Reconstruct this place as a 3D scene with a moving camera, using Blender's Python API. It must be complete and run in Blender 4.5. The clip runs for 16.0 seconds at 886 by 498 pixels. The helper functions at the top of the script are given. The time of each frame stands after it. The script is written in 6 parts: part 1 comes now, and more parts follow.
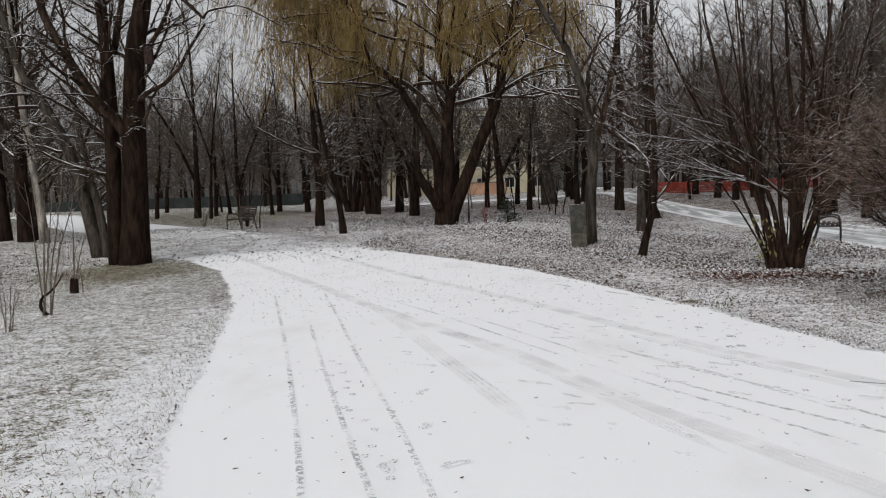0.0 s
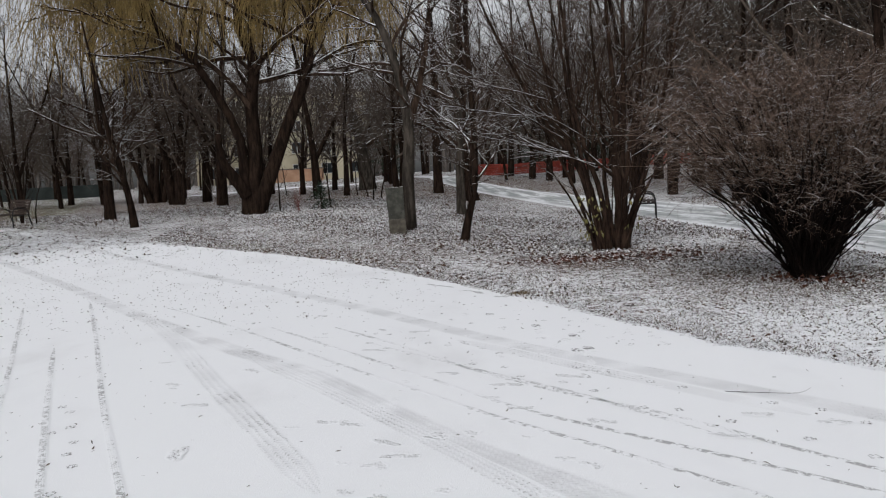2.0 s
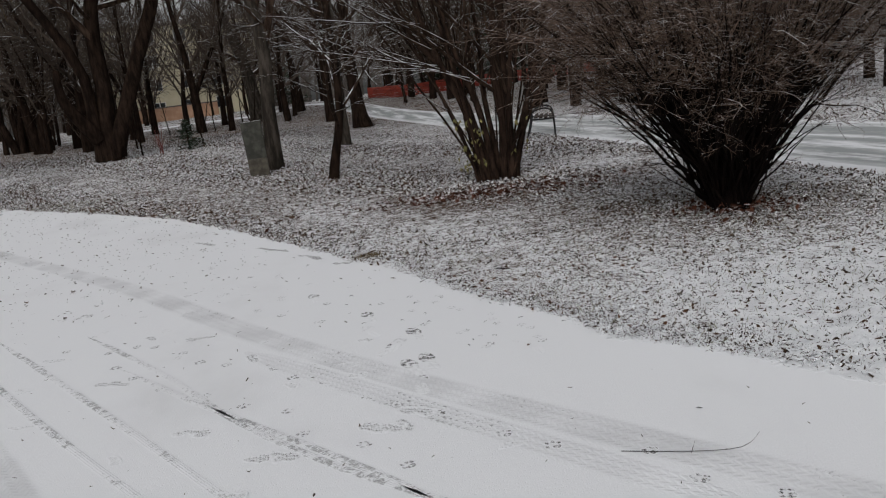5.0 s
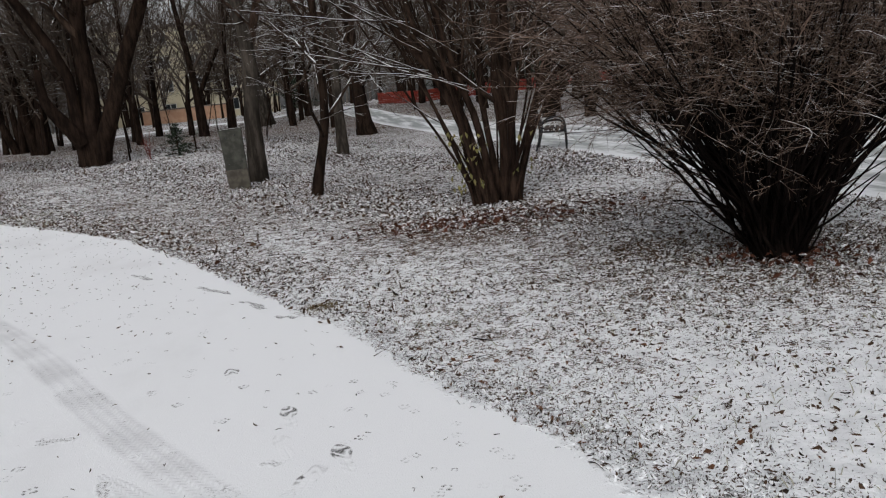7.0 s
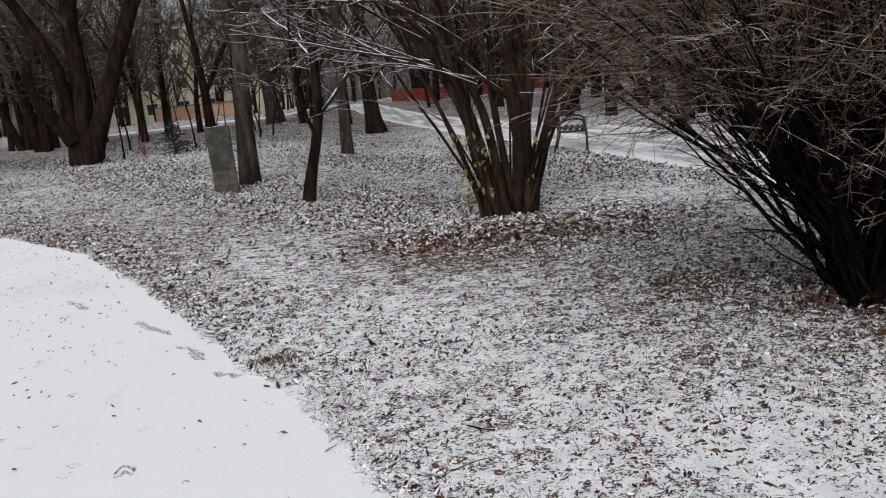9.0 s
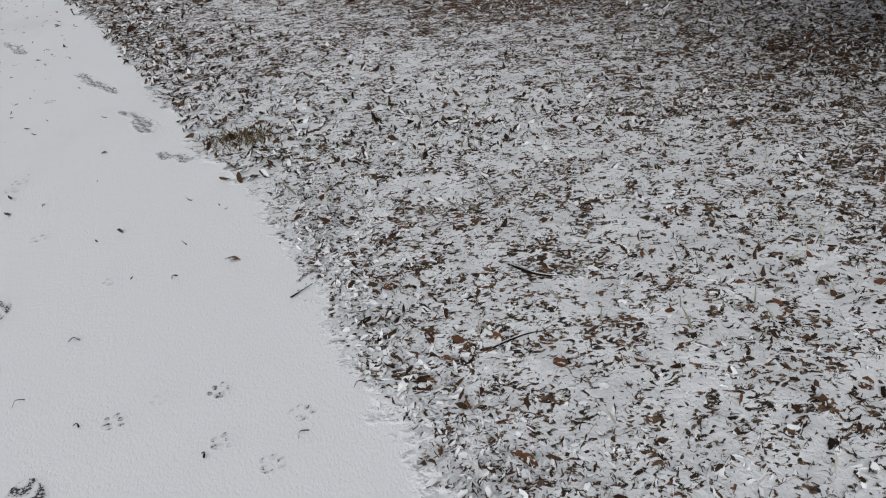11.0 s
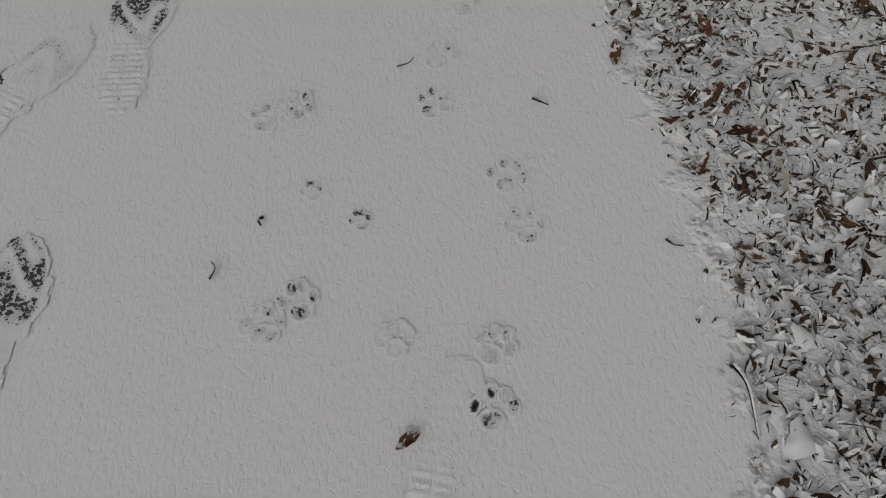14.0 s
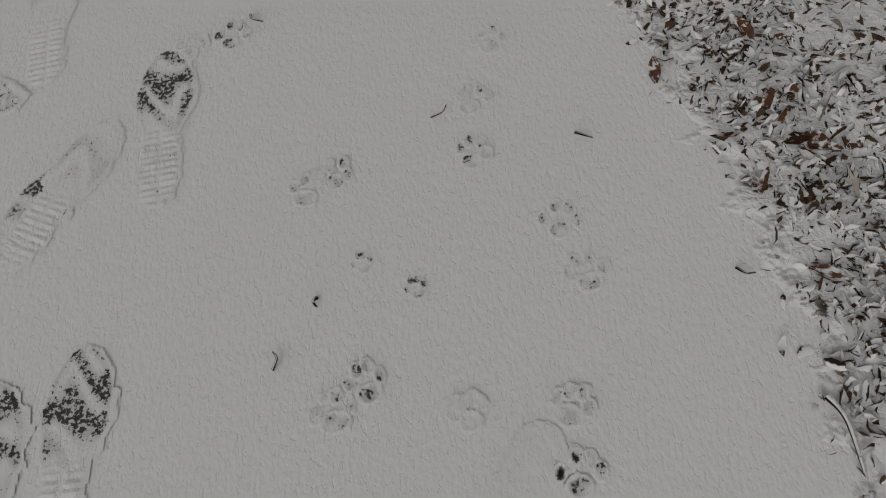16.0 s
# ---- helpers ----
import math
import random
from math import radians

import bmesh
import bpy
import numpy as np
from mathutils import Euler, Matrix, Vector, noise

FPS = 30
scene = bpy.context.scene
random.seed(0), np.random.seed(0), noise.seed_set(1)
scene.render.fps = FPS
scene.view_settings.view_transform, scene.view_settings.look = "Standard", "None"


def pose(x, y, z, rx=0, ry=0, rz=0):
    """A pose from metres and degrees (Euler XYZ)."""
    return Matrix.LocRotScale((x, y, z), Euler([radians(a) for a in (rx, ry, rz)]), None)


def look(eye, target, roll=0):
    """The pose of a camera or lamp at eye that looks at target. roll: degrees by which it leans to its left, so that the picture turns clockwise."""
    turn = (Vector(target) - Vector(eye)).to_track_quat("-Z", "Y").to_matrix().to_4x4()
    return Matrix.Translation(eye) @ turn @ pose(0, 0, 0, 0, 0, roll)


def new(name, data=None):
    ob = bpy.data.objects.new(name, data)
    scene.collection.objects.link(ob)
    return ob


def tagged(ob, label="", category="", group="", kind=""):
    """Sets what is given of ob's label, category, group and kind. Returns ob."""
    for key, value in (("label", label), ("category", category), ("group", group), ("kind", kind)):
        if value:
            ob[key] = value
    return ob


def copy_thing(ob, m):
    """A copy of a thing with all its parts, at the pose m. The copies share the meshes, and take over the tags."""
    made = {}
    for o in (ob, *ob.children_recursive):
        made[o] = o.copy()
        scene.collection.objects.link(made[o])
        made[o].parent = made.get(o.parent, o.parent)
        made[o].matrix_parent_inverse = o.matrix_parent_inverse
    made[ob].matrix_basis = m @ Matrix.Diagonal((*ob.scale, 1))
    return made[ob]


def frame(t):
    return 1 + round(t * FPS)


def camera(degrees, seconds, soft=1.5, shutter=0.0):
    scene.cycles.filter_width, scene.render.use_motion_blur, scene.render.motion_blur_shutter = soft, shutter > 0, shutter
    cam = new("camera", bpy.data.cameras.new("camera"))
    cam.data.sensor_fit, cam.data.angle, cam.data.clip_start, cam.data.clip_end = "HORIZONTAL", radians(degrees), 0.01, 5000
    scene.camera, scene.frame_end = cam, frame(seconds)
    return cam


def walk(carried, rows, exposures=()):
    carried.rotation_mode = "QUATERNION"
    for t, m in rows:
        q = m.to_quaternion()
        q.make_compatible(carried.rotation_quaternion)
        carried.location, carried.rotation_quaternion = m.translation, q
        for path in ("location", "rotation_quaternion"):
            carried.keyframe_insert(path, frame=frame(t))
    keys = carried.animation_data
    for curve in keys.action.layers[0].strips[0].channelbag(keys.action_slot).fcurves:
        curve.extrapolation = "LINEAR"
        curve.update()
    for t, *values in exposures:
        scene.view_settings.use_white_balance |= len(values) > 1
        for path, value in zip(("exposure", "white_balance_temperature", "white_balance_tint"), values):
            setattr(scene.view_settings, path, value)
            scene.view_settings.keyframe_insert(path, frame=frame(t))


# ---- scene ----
cam = camera(57.6, 16.0, 1.15)
PATH = [
    (0, (1.103, -0.578, 1.646), (0.866, 1.403, 1.506), -2.0),
    (0.5, (1.116, -0.101, 1.626), (0.914, 1.881, 1.455), -2.2),
    (1, (1.225, 0.339, 1.675), (1.039, 2.33, 1.678), -3.8),
    (1.5, (1.222, 0.818, 1.611), (1.213, 2.817, 1.561), -3.9),
    (2, (1.257, 1.209, 1.561), (1.456, 3.19, 1.367), -3.2),
    (2.5, (1.462, 1.646, 1.537), (1.826, 3.597, 1.286), -3.9),
    (3, (1.573, 1.97, 1.517), (1.917, 3.914, 1.191), -5.3),
    (3.5, (1.819, 2.412, 1.511), (2.065, 4.366, 1.164), -6.6),
    (4, (2.136, 2.741, 1.488), (2.47, 4.672, 1.089), -6.3),
    (4.5, (2.318, 3.063, 1.479), (2.693, 4.986, 1.076), -6.6),
    (4.7, (2.367, 3.222, 1.494), (2.739, 5.147, 1.098), -7.1),
    (6.8, (2.981, 4.755, 1.461), (3.329, 6.676, 1.023), -6.0),
    (7, (3.066, 4.944, 1.485), (3.41, 6.877, 1.104), -6.0),
    (7.5, (3.2, 5.292, 1.46), (3.529, 7.224, 1.061), -6.3),
    (8, (3.247, 5.613, 1.454), (3.565, 7.54, 1.025), -6.3),
    (8.2, (3.281, 5.702, 1.476), (3.598, 7.641, 1.1), -6.5),
    (10.3, (3.69, 7.357, 1.274), (3.954, 9.273, 0.763), -3.4),
    (10.5, (3.664, 7.416, 1.258), (3.895, 9.275, 0.56), -3.5),
    (11, (3.645, 7.589, 1.128), (3.811, 9.344, 0.184), -4.7),
    (11.5, (3.622, 7.758, 1.092), (3.738, 9.384, -0.066), -4.0),
    (12, (3.626, 7.691, 1.078), (3.665, 9.152, -0.287), -6.6),
    (12.4, (3.662, 7.573, 1.039), (3.781, 8.912, -0.442), 0.3),
    (12.5, (3.683, 7.552, 1.028), (3.774, 8.796, -0.535), 2.0),
    (12.6, (3.696, 7.542, 1.002), (3.783, 8.704, -0.623), 4.1),
    (13, (3.743, 7.425, 0.944), (3.813, 8.452, -0.771), 6.9),
    (13.5, (3.743, 7.355, 0.962), (3.802, 8.293, -0.804), 8.1),
    (14, (3.727, 7.335, 0.979), (3.624, 8.301, -0.769), 0.9),
    (14.5, (3.712, 7.336, 0.993), (3.504, 8.332, -0.729), -4.3),
    (15, (3.702, 7.351, 0.978), (3.494, 8.307, -0.766), -5.4),
    (15.5, (3.703, 7.382, 0.976), (3.494, 8.311, -0.783), -7.2),
    (16, (3.703, 7.447, 1.002), (3.492, 8.363, -0.763), -12.7),
]
EXPOSURES = [(0, 0.18, 6500, 10), (1, 0.33, 6500, 10), (1.5, 0.28, 6500, 10), (2, 0.12, 6350, 10), (2.5, 0.02, 6450, 10), (3.5, -0.22, 6450, 10), (4.5, -0.3, 6450, 10), (6.8, -0.1, 6420, 10), (7, 0.0, 6400, 10), (7.5, 0.1, 6400, 10), (8.2, 0.2, 6350, 10),
             (10.5, 0.16, 6350, 10), (11, -0.24, 6350, 9.5), (11.5, -0.52, 6300, 10), (12, -0.8, 6450, 10), (12.5, -0.9, 6550, 10), (13.5, -1.0, 6600, 10), (14, -1.0, 6750, 10), (14.5, -1.0, 6850, 10), (16, -1.05, 6850, 10)]
walk(cam, [(t, look(eye, target, roll)) for t, eye, target, roll in PATH], EXPOSURES)

# ---------------------------------------------------------------- light
world = bpy.data.worlds.new("overcast_sky")
scene.world = world
world.use_nodes = True
wn, wl = world.node_tree.nodes, world.node_tree.links
sky = wn.new("ShaderNodeTexSky")
sky.sky_type, sky.sun_disc = "NISHITA", False
sky.sun_elevation, sky.sun_rotation = radians(38), radians(200)
sky.air_density, sky.dust_density, sky.ozone_density = 1.0, 4.0, 1.0
grey = wn.new("ShaderNodeHueSaturation")
grey.inputs["Saturation"].default_value = 0.12
wl.new(sky.outputs[0], grey.inputs["Color"])
wl.new(grey.outputs[0], wn["Background"].inputs["Color"])
wn["Background"].inputs["Strength"].default_value = 0.12

sun = new("sun", bpy.data.lights.new("sun", "SUN"))
sun.data.energy, sun.data.angle, sun.data.color = 0.7, radians(40), (1.0, 0.98, 0.95)
sun.matrix_world = look((0, 0, 30), (9, 24, 3))

# ---------------------------------------------------------------- helpers of the scene
rng = random.Random(7)
nrg = np.random.default_rng(11)


def smooth(v, a, b):
    q = np.clip((np.asarray(v, dtype=float) - a) / (b - a), 0, 1)
    return q * q * (3 - 2 * q)


def terrain(x, y):
    """Height of the ground: flat by the path, a low rise under the willow, higher far away."""
    right = smooth(x, 1, 6)
    z = 0.42 * smooth(y, 14, 30) * (1 - right) + 1.25 * smooth(y, 28, 80) * right + 0.8 * smooth(y, 50, 110) * (1 - right)
    return z


def tz(x, y):
    return float(terrain(x, y))


def mesh_from(name, verts, faces, attrs=None, smooth_on=False):
    """A mesh from arrays; faces: (n, 3) or (n, 4) arrays in a list."""
    me = bpy.data.meshes.new(name)
    verts = np.asarray(verts, dtype=np.float32)
    faces = [np.asarray(f, dtype=np.int32) for f in faces if len(f)]
    me.vertices.add(len(verts))
    me.vertices.foreach_set("co", verts.ravel())
    loops = np.concatenate([f.ravel() for f in faces])
    sizes = np.concatenate([np.full(len(f), f.shape[1], dtype=np.int32) for f in faces])
    me.loops.add(len(loops))
    me.loops.foreach_set("vertex_index", loops)
    me.polygons.add(len(sizes))
    me.polygons.foreach_set("loop_start", np.concatenate([[0], np.cumsum(sizes)[:-1]]).astype(np.int32))
    me.polygons.foreach_set("loop_total", sizes)
    if smooth_on:
        me.polygons.foreach_set("use_smooth", np.ones(len(sizes), dtype=bool))
    me.update(calc_edges=True)
    for key, data in (attrs or {}).items():
        a = me.attributes.new(key, "FLOAT", "POINT")
        a.data.foreach_set("value", np.asarray(data, dtype=np.float32))
    return me


def ob_mesh(name, me, mat, parent=None, label=""):
    ob = new(name, me)
    if mat is not None and not me.materials:
        me.materials.append(mat)
    if parent is not None:
        ob.parent = parent
    if label:
        ob["label"] = label
    return ob


def part(name, bm, mat, parent, label=""):
    """Links a bmesh as one mesh object under a thing or a part."""
    me = bpy.data.meshes.new(name)
    bm.to_mesh(me)
    bm.free()
    return ob_mesh(name, me, mat, parent, label)


def thing(name, x, y, z, label, category, group="", rz=0.0, kind=""):
    e = new(name)
    e.empty_display_size = 0.2
    e.matrix_basis = pose(x, y, z, 0, 0, rz)
    return tagged(e, label, category, group, kind)


def box_bm(sx, sy, sz, m=Matrix(), bevel=0.0, bm=None):
    """A box of that size about its centre, moved by m."""
    own = bmesh.new()
    bmesh.ops.create_cube(own, size=1.0)
    bmesh.ops.scale(own, vec=(sx, sy, sz), verts=own.verts)
    if bevel:
        bmesh.ops.bevel(own, geom=own.edges[:], offset=bevel, segments=2, affect="EDGES", profile=0.6)
    bmesh.ops.transform(own, matrix=m, verts=own.verts)
    if bm is None:
        return own
    me = bpy.data.meshes.new("tmp")
    own.to_mesh(me)
    own.free()
    bm.from_mesh(me)
    bpy.data.meshes.remove(me)
    return bm


def tubes(lines, sides=5):
    """Tapered tubes along lines of (points, radii): vertices and quads."""
    groups = {}
    for p, r in lines:
        groups.setdefault(len(p), []).append((p, r))
    allv, allf, base = [], [], 0
    for n, items in groups.items():
        P = np.array([i[0] for i in items], dtype=float)
        R = np.array([i[1] for i in items], dtype=float)
        k = len(P)
        T = np.gradient(P, axis=1)
        T /= np.linalg.norm(T, axis=2, keepdims=True) + 1e-9
        d = P[:, -1] - P[:, 0]
        d /= np.linalg.norm(d, axis=1, keepdims=True) + 1e-9
        ref = np.where(np.abs(d[:, 2:3]) > 0.8, np.array([[1.0, 0.13, 0]]), np.array([[0.1, 0, 1.0]]))
        U = np.cross(T, ref[:, None, :])
        U /= np.linalg.norm(U, axis=2, keepdims=True) + 1e-9
        V = np.cross(T, U)
        a = np.arange(sides) * 2 * np.pi / sides
        ring = P[:, :, None, :] + R[:, :, None, None] * (np.cos(a)[None, None, :, None] * U[:, :, None, :] + np.sin(a)[None, None, :, None] * V[:, :, None, :])
        allv.append(ring.reshape(-1, 3))
        idx = base + np.arange(k * n * sides).reshape(k, n, sides)
        nxt = np.roll(idx, -1, axis=2)
        q = np.stack([idx[:, :-1], nxt[:, :-1], nxt[:, 1:], idx[:, 1:]], axis=-1)
        allf.append(q.reshape(-1, 4))
        base += k * n * sides
    return np.concatenate(allv), np.concatenate(allf)


def tube_ob(name, lines, sides, mat, parent, label=""):
    v, f = tubes(lines, sides)
    return ob_mesh(name, mesh_from(name, v, [f], None, True), mat, parent, label)


# ---------------------------------------------------------------- materials
def material(name):
    m = bpy.data.materials.new(name)
    m.use_nodes = True
    nt = m.node_tree
    b = nt.nodes["Principled BSDF"]
    b.inputs["Roughness"].default_value = 0.85
    b.inputs["Specular IOR Level"].default_value = 0.25
    return m, nt, b


class Nodes:
    """Short hand for building node trees."""

    def __init__(self, nt):
        self.nt = nt
        self.geo = nt.nodes.new("ShaderNodeNewGeometry")
        self.pos = self.geo.outputs["Position"]

    def link(self, a, b):
        self.nt.links.new(a, b)

    def put(self, socket, v):
        if isinstance(v, (int, float)):
            socket.default_value = v
        elif isinstance(v, tuple):
            socket.default_value = v if len(v) != 3 or socket.type == "VECTOR" else (*v, 1)
        else:
            self.link(v, socket)

    def noise(self, scale, detail=3.0, rough=0.55, vec=None, distortion=0.0):
        n = self.nt.nodes.new("ShaderNodeTexNoise")
        n.inputs["Scale"].default_value, n.inputs["Detail"].default_value = scale, detail
        n.inputs["Roughness"].default_value, n.inputs["Distortion"].default_value = rough, distortion
        self.link(vec or self.pos, n.inputs["Vector"])
        return n.outputs["Fac"]

    def cells(self, scale, feature="F1", vec=None, out="Distance"):
        n = self.nt.nodes.new("ShaderNodeTexVoronoi")
        n.feature = feature
        n.inputs["Scale"].default_value = scale
        self.link(vec or self.pos, n.inputs["Vector"])
        return n.outputs[out]

    def scaled(self, x, y, z, vec=None):
        n = self.nt.nodes.new("ShaderNodeMapping")
        n.inputs["Scale"].default_value = (x, y, z)
        self.link(vec or self.pos, n.inputs["Vector"])
        return n.outputs[0]

    def math(self, op, a, b=0.0, c=0.0):
        n = self.nt.nodes.new("ShaderNodeMath")
        n.operation = op
        for s, v in zip(n.inputs, (a, b, c)):
            self.put(s, v)
        return n.outputs[0]

    def ramp(self, fac, a, b, lo=0.0, hi=1.0):
        n = self.nt.nodes.new("ShaderNodeMapRange")
        n.interpolation_type = "SMOOTHSTEP"
        for s, v in zip(n.inputs[:5], (fac, a, b, lo, hi)):
            self.put(s, v)
        return n.outputs[0]

    def mix(self, fac, a, b):
        n = self.nt.nodes.new("ShaderNodeMix")
        n.data_type = "RGBA"
        self.put(n.inputs[0], fac)
        self.put(n.inputs[6], a)
        self.put(n.inputs[7], b)
        return n.outputs[2]

    def attr(self, name):
        n = self.nt.nodes.new("ShaderNodeAttribute")
        n.attribute_name = name
        return n.outputs["Fac"]

    def up(self):
        n = self.nt.nodes.new("ShaderNodeSeparateXYZ")
        self.link(self.geo.outputs["Normal"], n.inputs[0])
        return n.outputs[2]

    def axis(self, k):
        n = self.nt.nodes.new("ShaderNodeSeparateXYZ")
        self.link(self.pos, n.inputs[0])
        return n.outputs[k]

    def bump(self, height, strength, dist, bsdf):
        n = self.nt.nodes.new("ShaderNodeBump")
        n.inputs["Strength"].default_value, n.inputs["Distance"].default_value = strength, dist
        self.link(height, n.inputs["Height"])
        self.link(n.outputs[0], bsdf.inputs["Normal"])


SNOW = (0.80, 0.81, 0.83)
SNOW_GREY = (0.66, 0.67, 0.69)
LITTER_DARK = (0.028, 0.021, 0.017)
LITTER_BROWN = (0.15, 0.088, 0.052)
ASPHALT = (0.035, 0.034, 0.034)


def bark_material(name, dark, light, snow=0.5, scale=1.0, twig=False):
    """Bark with furrows, and snow lying on what faces up."""
    m, nt, b = material(name)
    n = Nodes(nt)
    grain = n.noise(9 * scale, 6, 0.65, n.scaled(1, 1, 0.22))
    blot = n.noise(1.3, 3)
    col = n.mix(n.ramp(grain, 0.35, 0.72), dark, light)
    col = n.mix(n.math("MULTIPLY", n.ramp(blot, 0.45, 0.75), 0.5), col, tuple(c * 0.6 for c in dark))
    lie = n.math("ADD", n.up(), n.math("MULTIPLY", n.math("SUBTRACT", n.noise(5, 3), 0.5), 1.0))
    col = n.mix(n.ramp(lie, 1.02 - snow, 1.22 - snow), col, SNOW)
    n.put(b.inputs["Base Color"], col)
    b.inputs["Specular IOR Level"].default_value = 0.04
    if not twig:
        n.bump(grain, 0.7, 0.03, b)
    return m


m_bark = bark_material("dark_wet_bark", (0.007, 0.0045, 0.0035), (0.030, 0.019, 0.0135), 0.28)
m_bark_grey = bark_material("grey_bark", (0.02, 0.0165, 0.0135), (0.075, 0.063, 0.052), 0.28)
m_bark_pale = bark_material("pale_birch_bark", (0.09, 0.08, 0.07), (0.36, 0.33, 0.29), 0.3, 0.7)
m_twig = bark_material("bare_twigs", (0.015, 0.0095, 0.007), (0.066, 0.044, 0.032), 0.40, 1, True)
# far twigs and wood: paler tones put the haze of distance into the colour
m_twig_hazed = bark_material("far_twigs_hazed", (0.043, 0.034, 0.028), (0.112, 0.087, 0.07), 0.22, 1, True)
m_wood_haze = bark_material("distant_wood_hazed", (0.075, 0.066, 0.060), (0.165, 0.145, 0.13), 0.25, 1, True)
# bush in three tones: black carries the core's shade, paler crown the top light
m_bush_shaded = bark_material("bush_stems_shaded", (0.003, 0.0022, 0.002), (0.012, 0.008, 0.0065), 0.0, 1, True)
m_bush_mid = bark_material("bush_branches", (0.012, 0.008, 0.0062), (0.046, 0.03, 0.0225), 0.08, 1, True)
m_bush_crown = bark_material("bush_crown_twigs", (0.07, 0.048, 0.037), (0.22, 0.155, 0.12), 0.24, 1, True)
m_shrub_stem = bark_material("shrub_stems", (0.010, 0.0063, 0.0048), (0.048, 0.030, 0.0215), 0.27, 1.5)
m_willow = bark_material("willow_strands", (0.15, 0.105, 0.042), (0.33, 0.235, 0.095), 0.0, 1, True)
m_sapling = bark_material("sapling_stems", (0.07, 0.055, 0.045), (0.2, 0.165, 0.135), 0.3, 2)


def path_snow(n):
    """Clean snow with faint grey where feet have thinned it."""
    thin = n.noise(0.8, 5, 0.6, n.scaled(1, 0.5, 1))
    return n.mix(n.ramp(thin, 0.5, 0.8), SNOW, (0.71, 0.715, 0.73))


def path_grain(n):
    """Wind-laid grain: small elongated pits and lumps over gentle dimples."""
    lay = n.scaled(1.0, 0.5, 1.0)
    pits = n.ramp(n.noise(135, 2, 0.5, lay, 0.6), 0.66, 0.58)
    lumps = n.math("ADD", n.math("MULTIPLY", n.noise(170, 2, 0.5, lay), 0.32), n.math("MULTIPLY", n.noise(38, 3), 0.2))
    return n.math("ADD", lumps, n.math("MULTIPLY", pits, 0.17))


def ground_material():
    """Trampled leaf litter and grass under thin snow, and the clean snow of the path."""
    m, nt, b = material("snowy_ground")
    n = Nodes(nt)
    edge = n.attr("edge")
    cover = n.attr("cover")
    y = n.axis(1)
    wob = n.math("ADD", n.math("MULTIPLY", n.math("SUBTRACT", n.noise(1.7, 4), 0.5), 0.24), n.math("MULTIPLY", n.math("SUBTRACT", n.noise(16, 3), 0.5), 0.2))
    lawn = n.ramp(n.math("ADD", edge, wob), -0.015, 0.035)
    # litter: flakes of leaf at two sizes, more or less of it by patches
    fine = n.noise(34, 4, 0.6, n.scaled(1, 1.3, 1), 1.6)
    coarse = n.noise(12, 5, 0.65, None, 1.5)
    patch = n.noise(0.55, 4, 0.6)
    big = n.noise(5.5, 4, 0.65, None, 1.0)
    flakes = n.math("ADD", n.math("ADD", n.math("MULTIPLY", fine, 0.46), n.math("MULTIPLY", coarse, 0.34)), n.math("MULTIPLY", big, 0.20))
    level = n.math("ADD", n.math("MULTIPLY", n.math("SUBTRACT", patch, 0.5), 0.09), n.math("MULTIPLY", cover, 0.26))
    shown = n.ramp(n.math("ADD", flakes, level), 0.622, 0.655)
    tone = n.noise(60, 2)
    litter = n.mix(n.ramp(tone, 0.42, 0.62), LITTER_DARK, LITTER_BROWN)
    green = n.attr("grass")
    litter = n.mix(n.math("MULTIPLY", green, n.ramp(n.noise(3.1, 3), 0.35, 0.65)), litter, (0.15, 0.155, 0.095))
    snowy = n.mix(n.ramp(n.noise(7, 4), 0.35, 0.7), SNOW, SNOW_GREY)
    lawn_col = n.mix(shown, snowy, litter)
    # the path: clean, with faint grey where feet and wheels have thinned it
    path_col = path_snow(n)
    speck = n.math("MULTIPLY", n.ramp(n.cells(5.5), 0.035, 0.02), n.ramp(n.noise(1.1, 2), 0.48, 0.6))
    path_col = n.mix(speck, path_col, LITTER_DARK)
    # the side path: packed grey, worn icy in lanes
    lane = n.math("ADD", n.noise(1.1, 4, 0.6, n.scaled(2.2, 0.22, 1)), n.math("MULTIPLY", n.noise(9, 4, 0.65, n.scaled(1, 0.3, 1)), 0.35))
    worn = n.math("MULTIPLY", n.attr("packed"), n.ramp(lane, 0.52, 0.76))
    path_col = n.mix(worn, path_col, (0.33, 0.345, 0.345))
    col = n.mix(lawn, path_col, lawn_col)
    n.put(b.inputs["Base Color"], col)
    grain = path_grain(n)
    h = n.math("ADD", n.math("MULTIPLY", grain, 1.0), n.math("MULTIPLY", n.math("MULTIPLY", lawn, n.math("SUBTRACT", 1.0, shown)), 1.6))
    h = n.math("ADD", h, n.math("MULTIPLY", n.math("MULTIPLY", lawn, n.noise(34, 4, 0.6, None, 1.0)), 2.4))
    n.bump(h, 0.38, 0.012, b)
    b.inputs["Roughness"].default_value = 0.95
    b.inputs["Specular IOR Level"].default_value = 0.1
    return m


m_ground = ground_material()


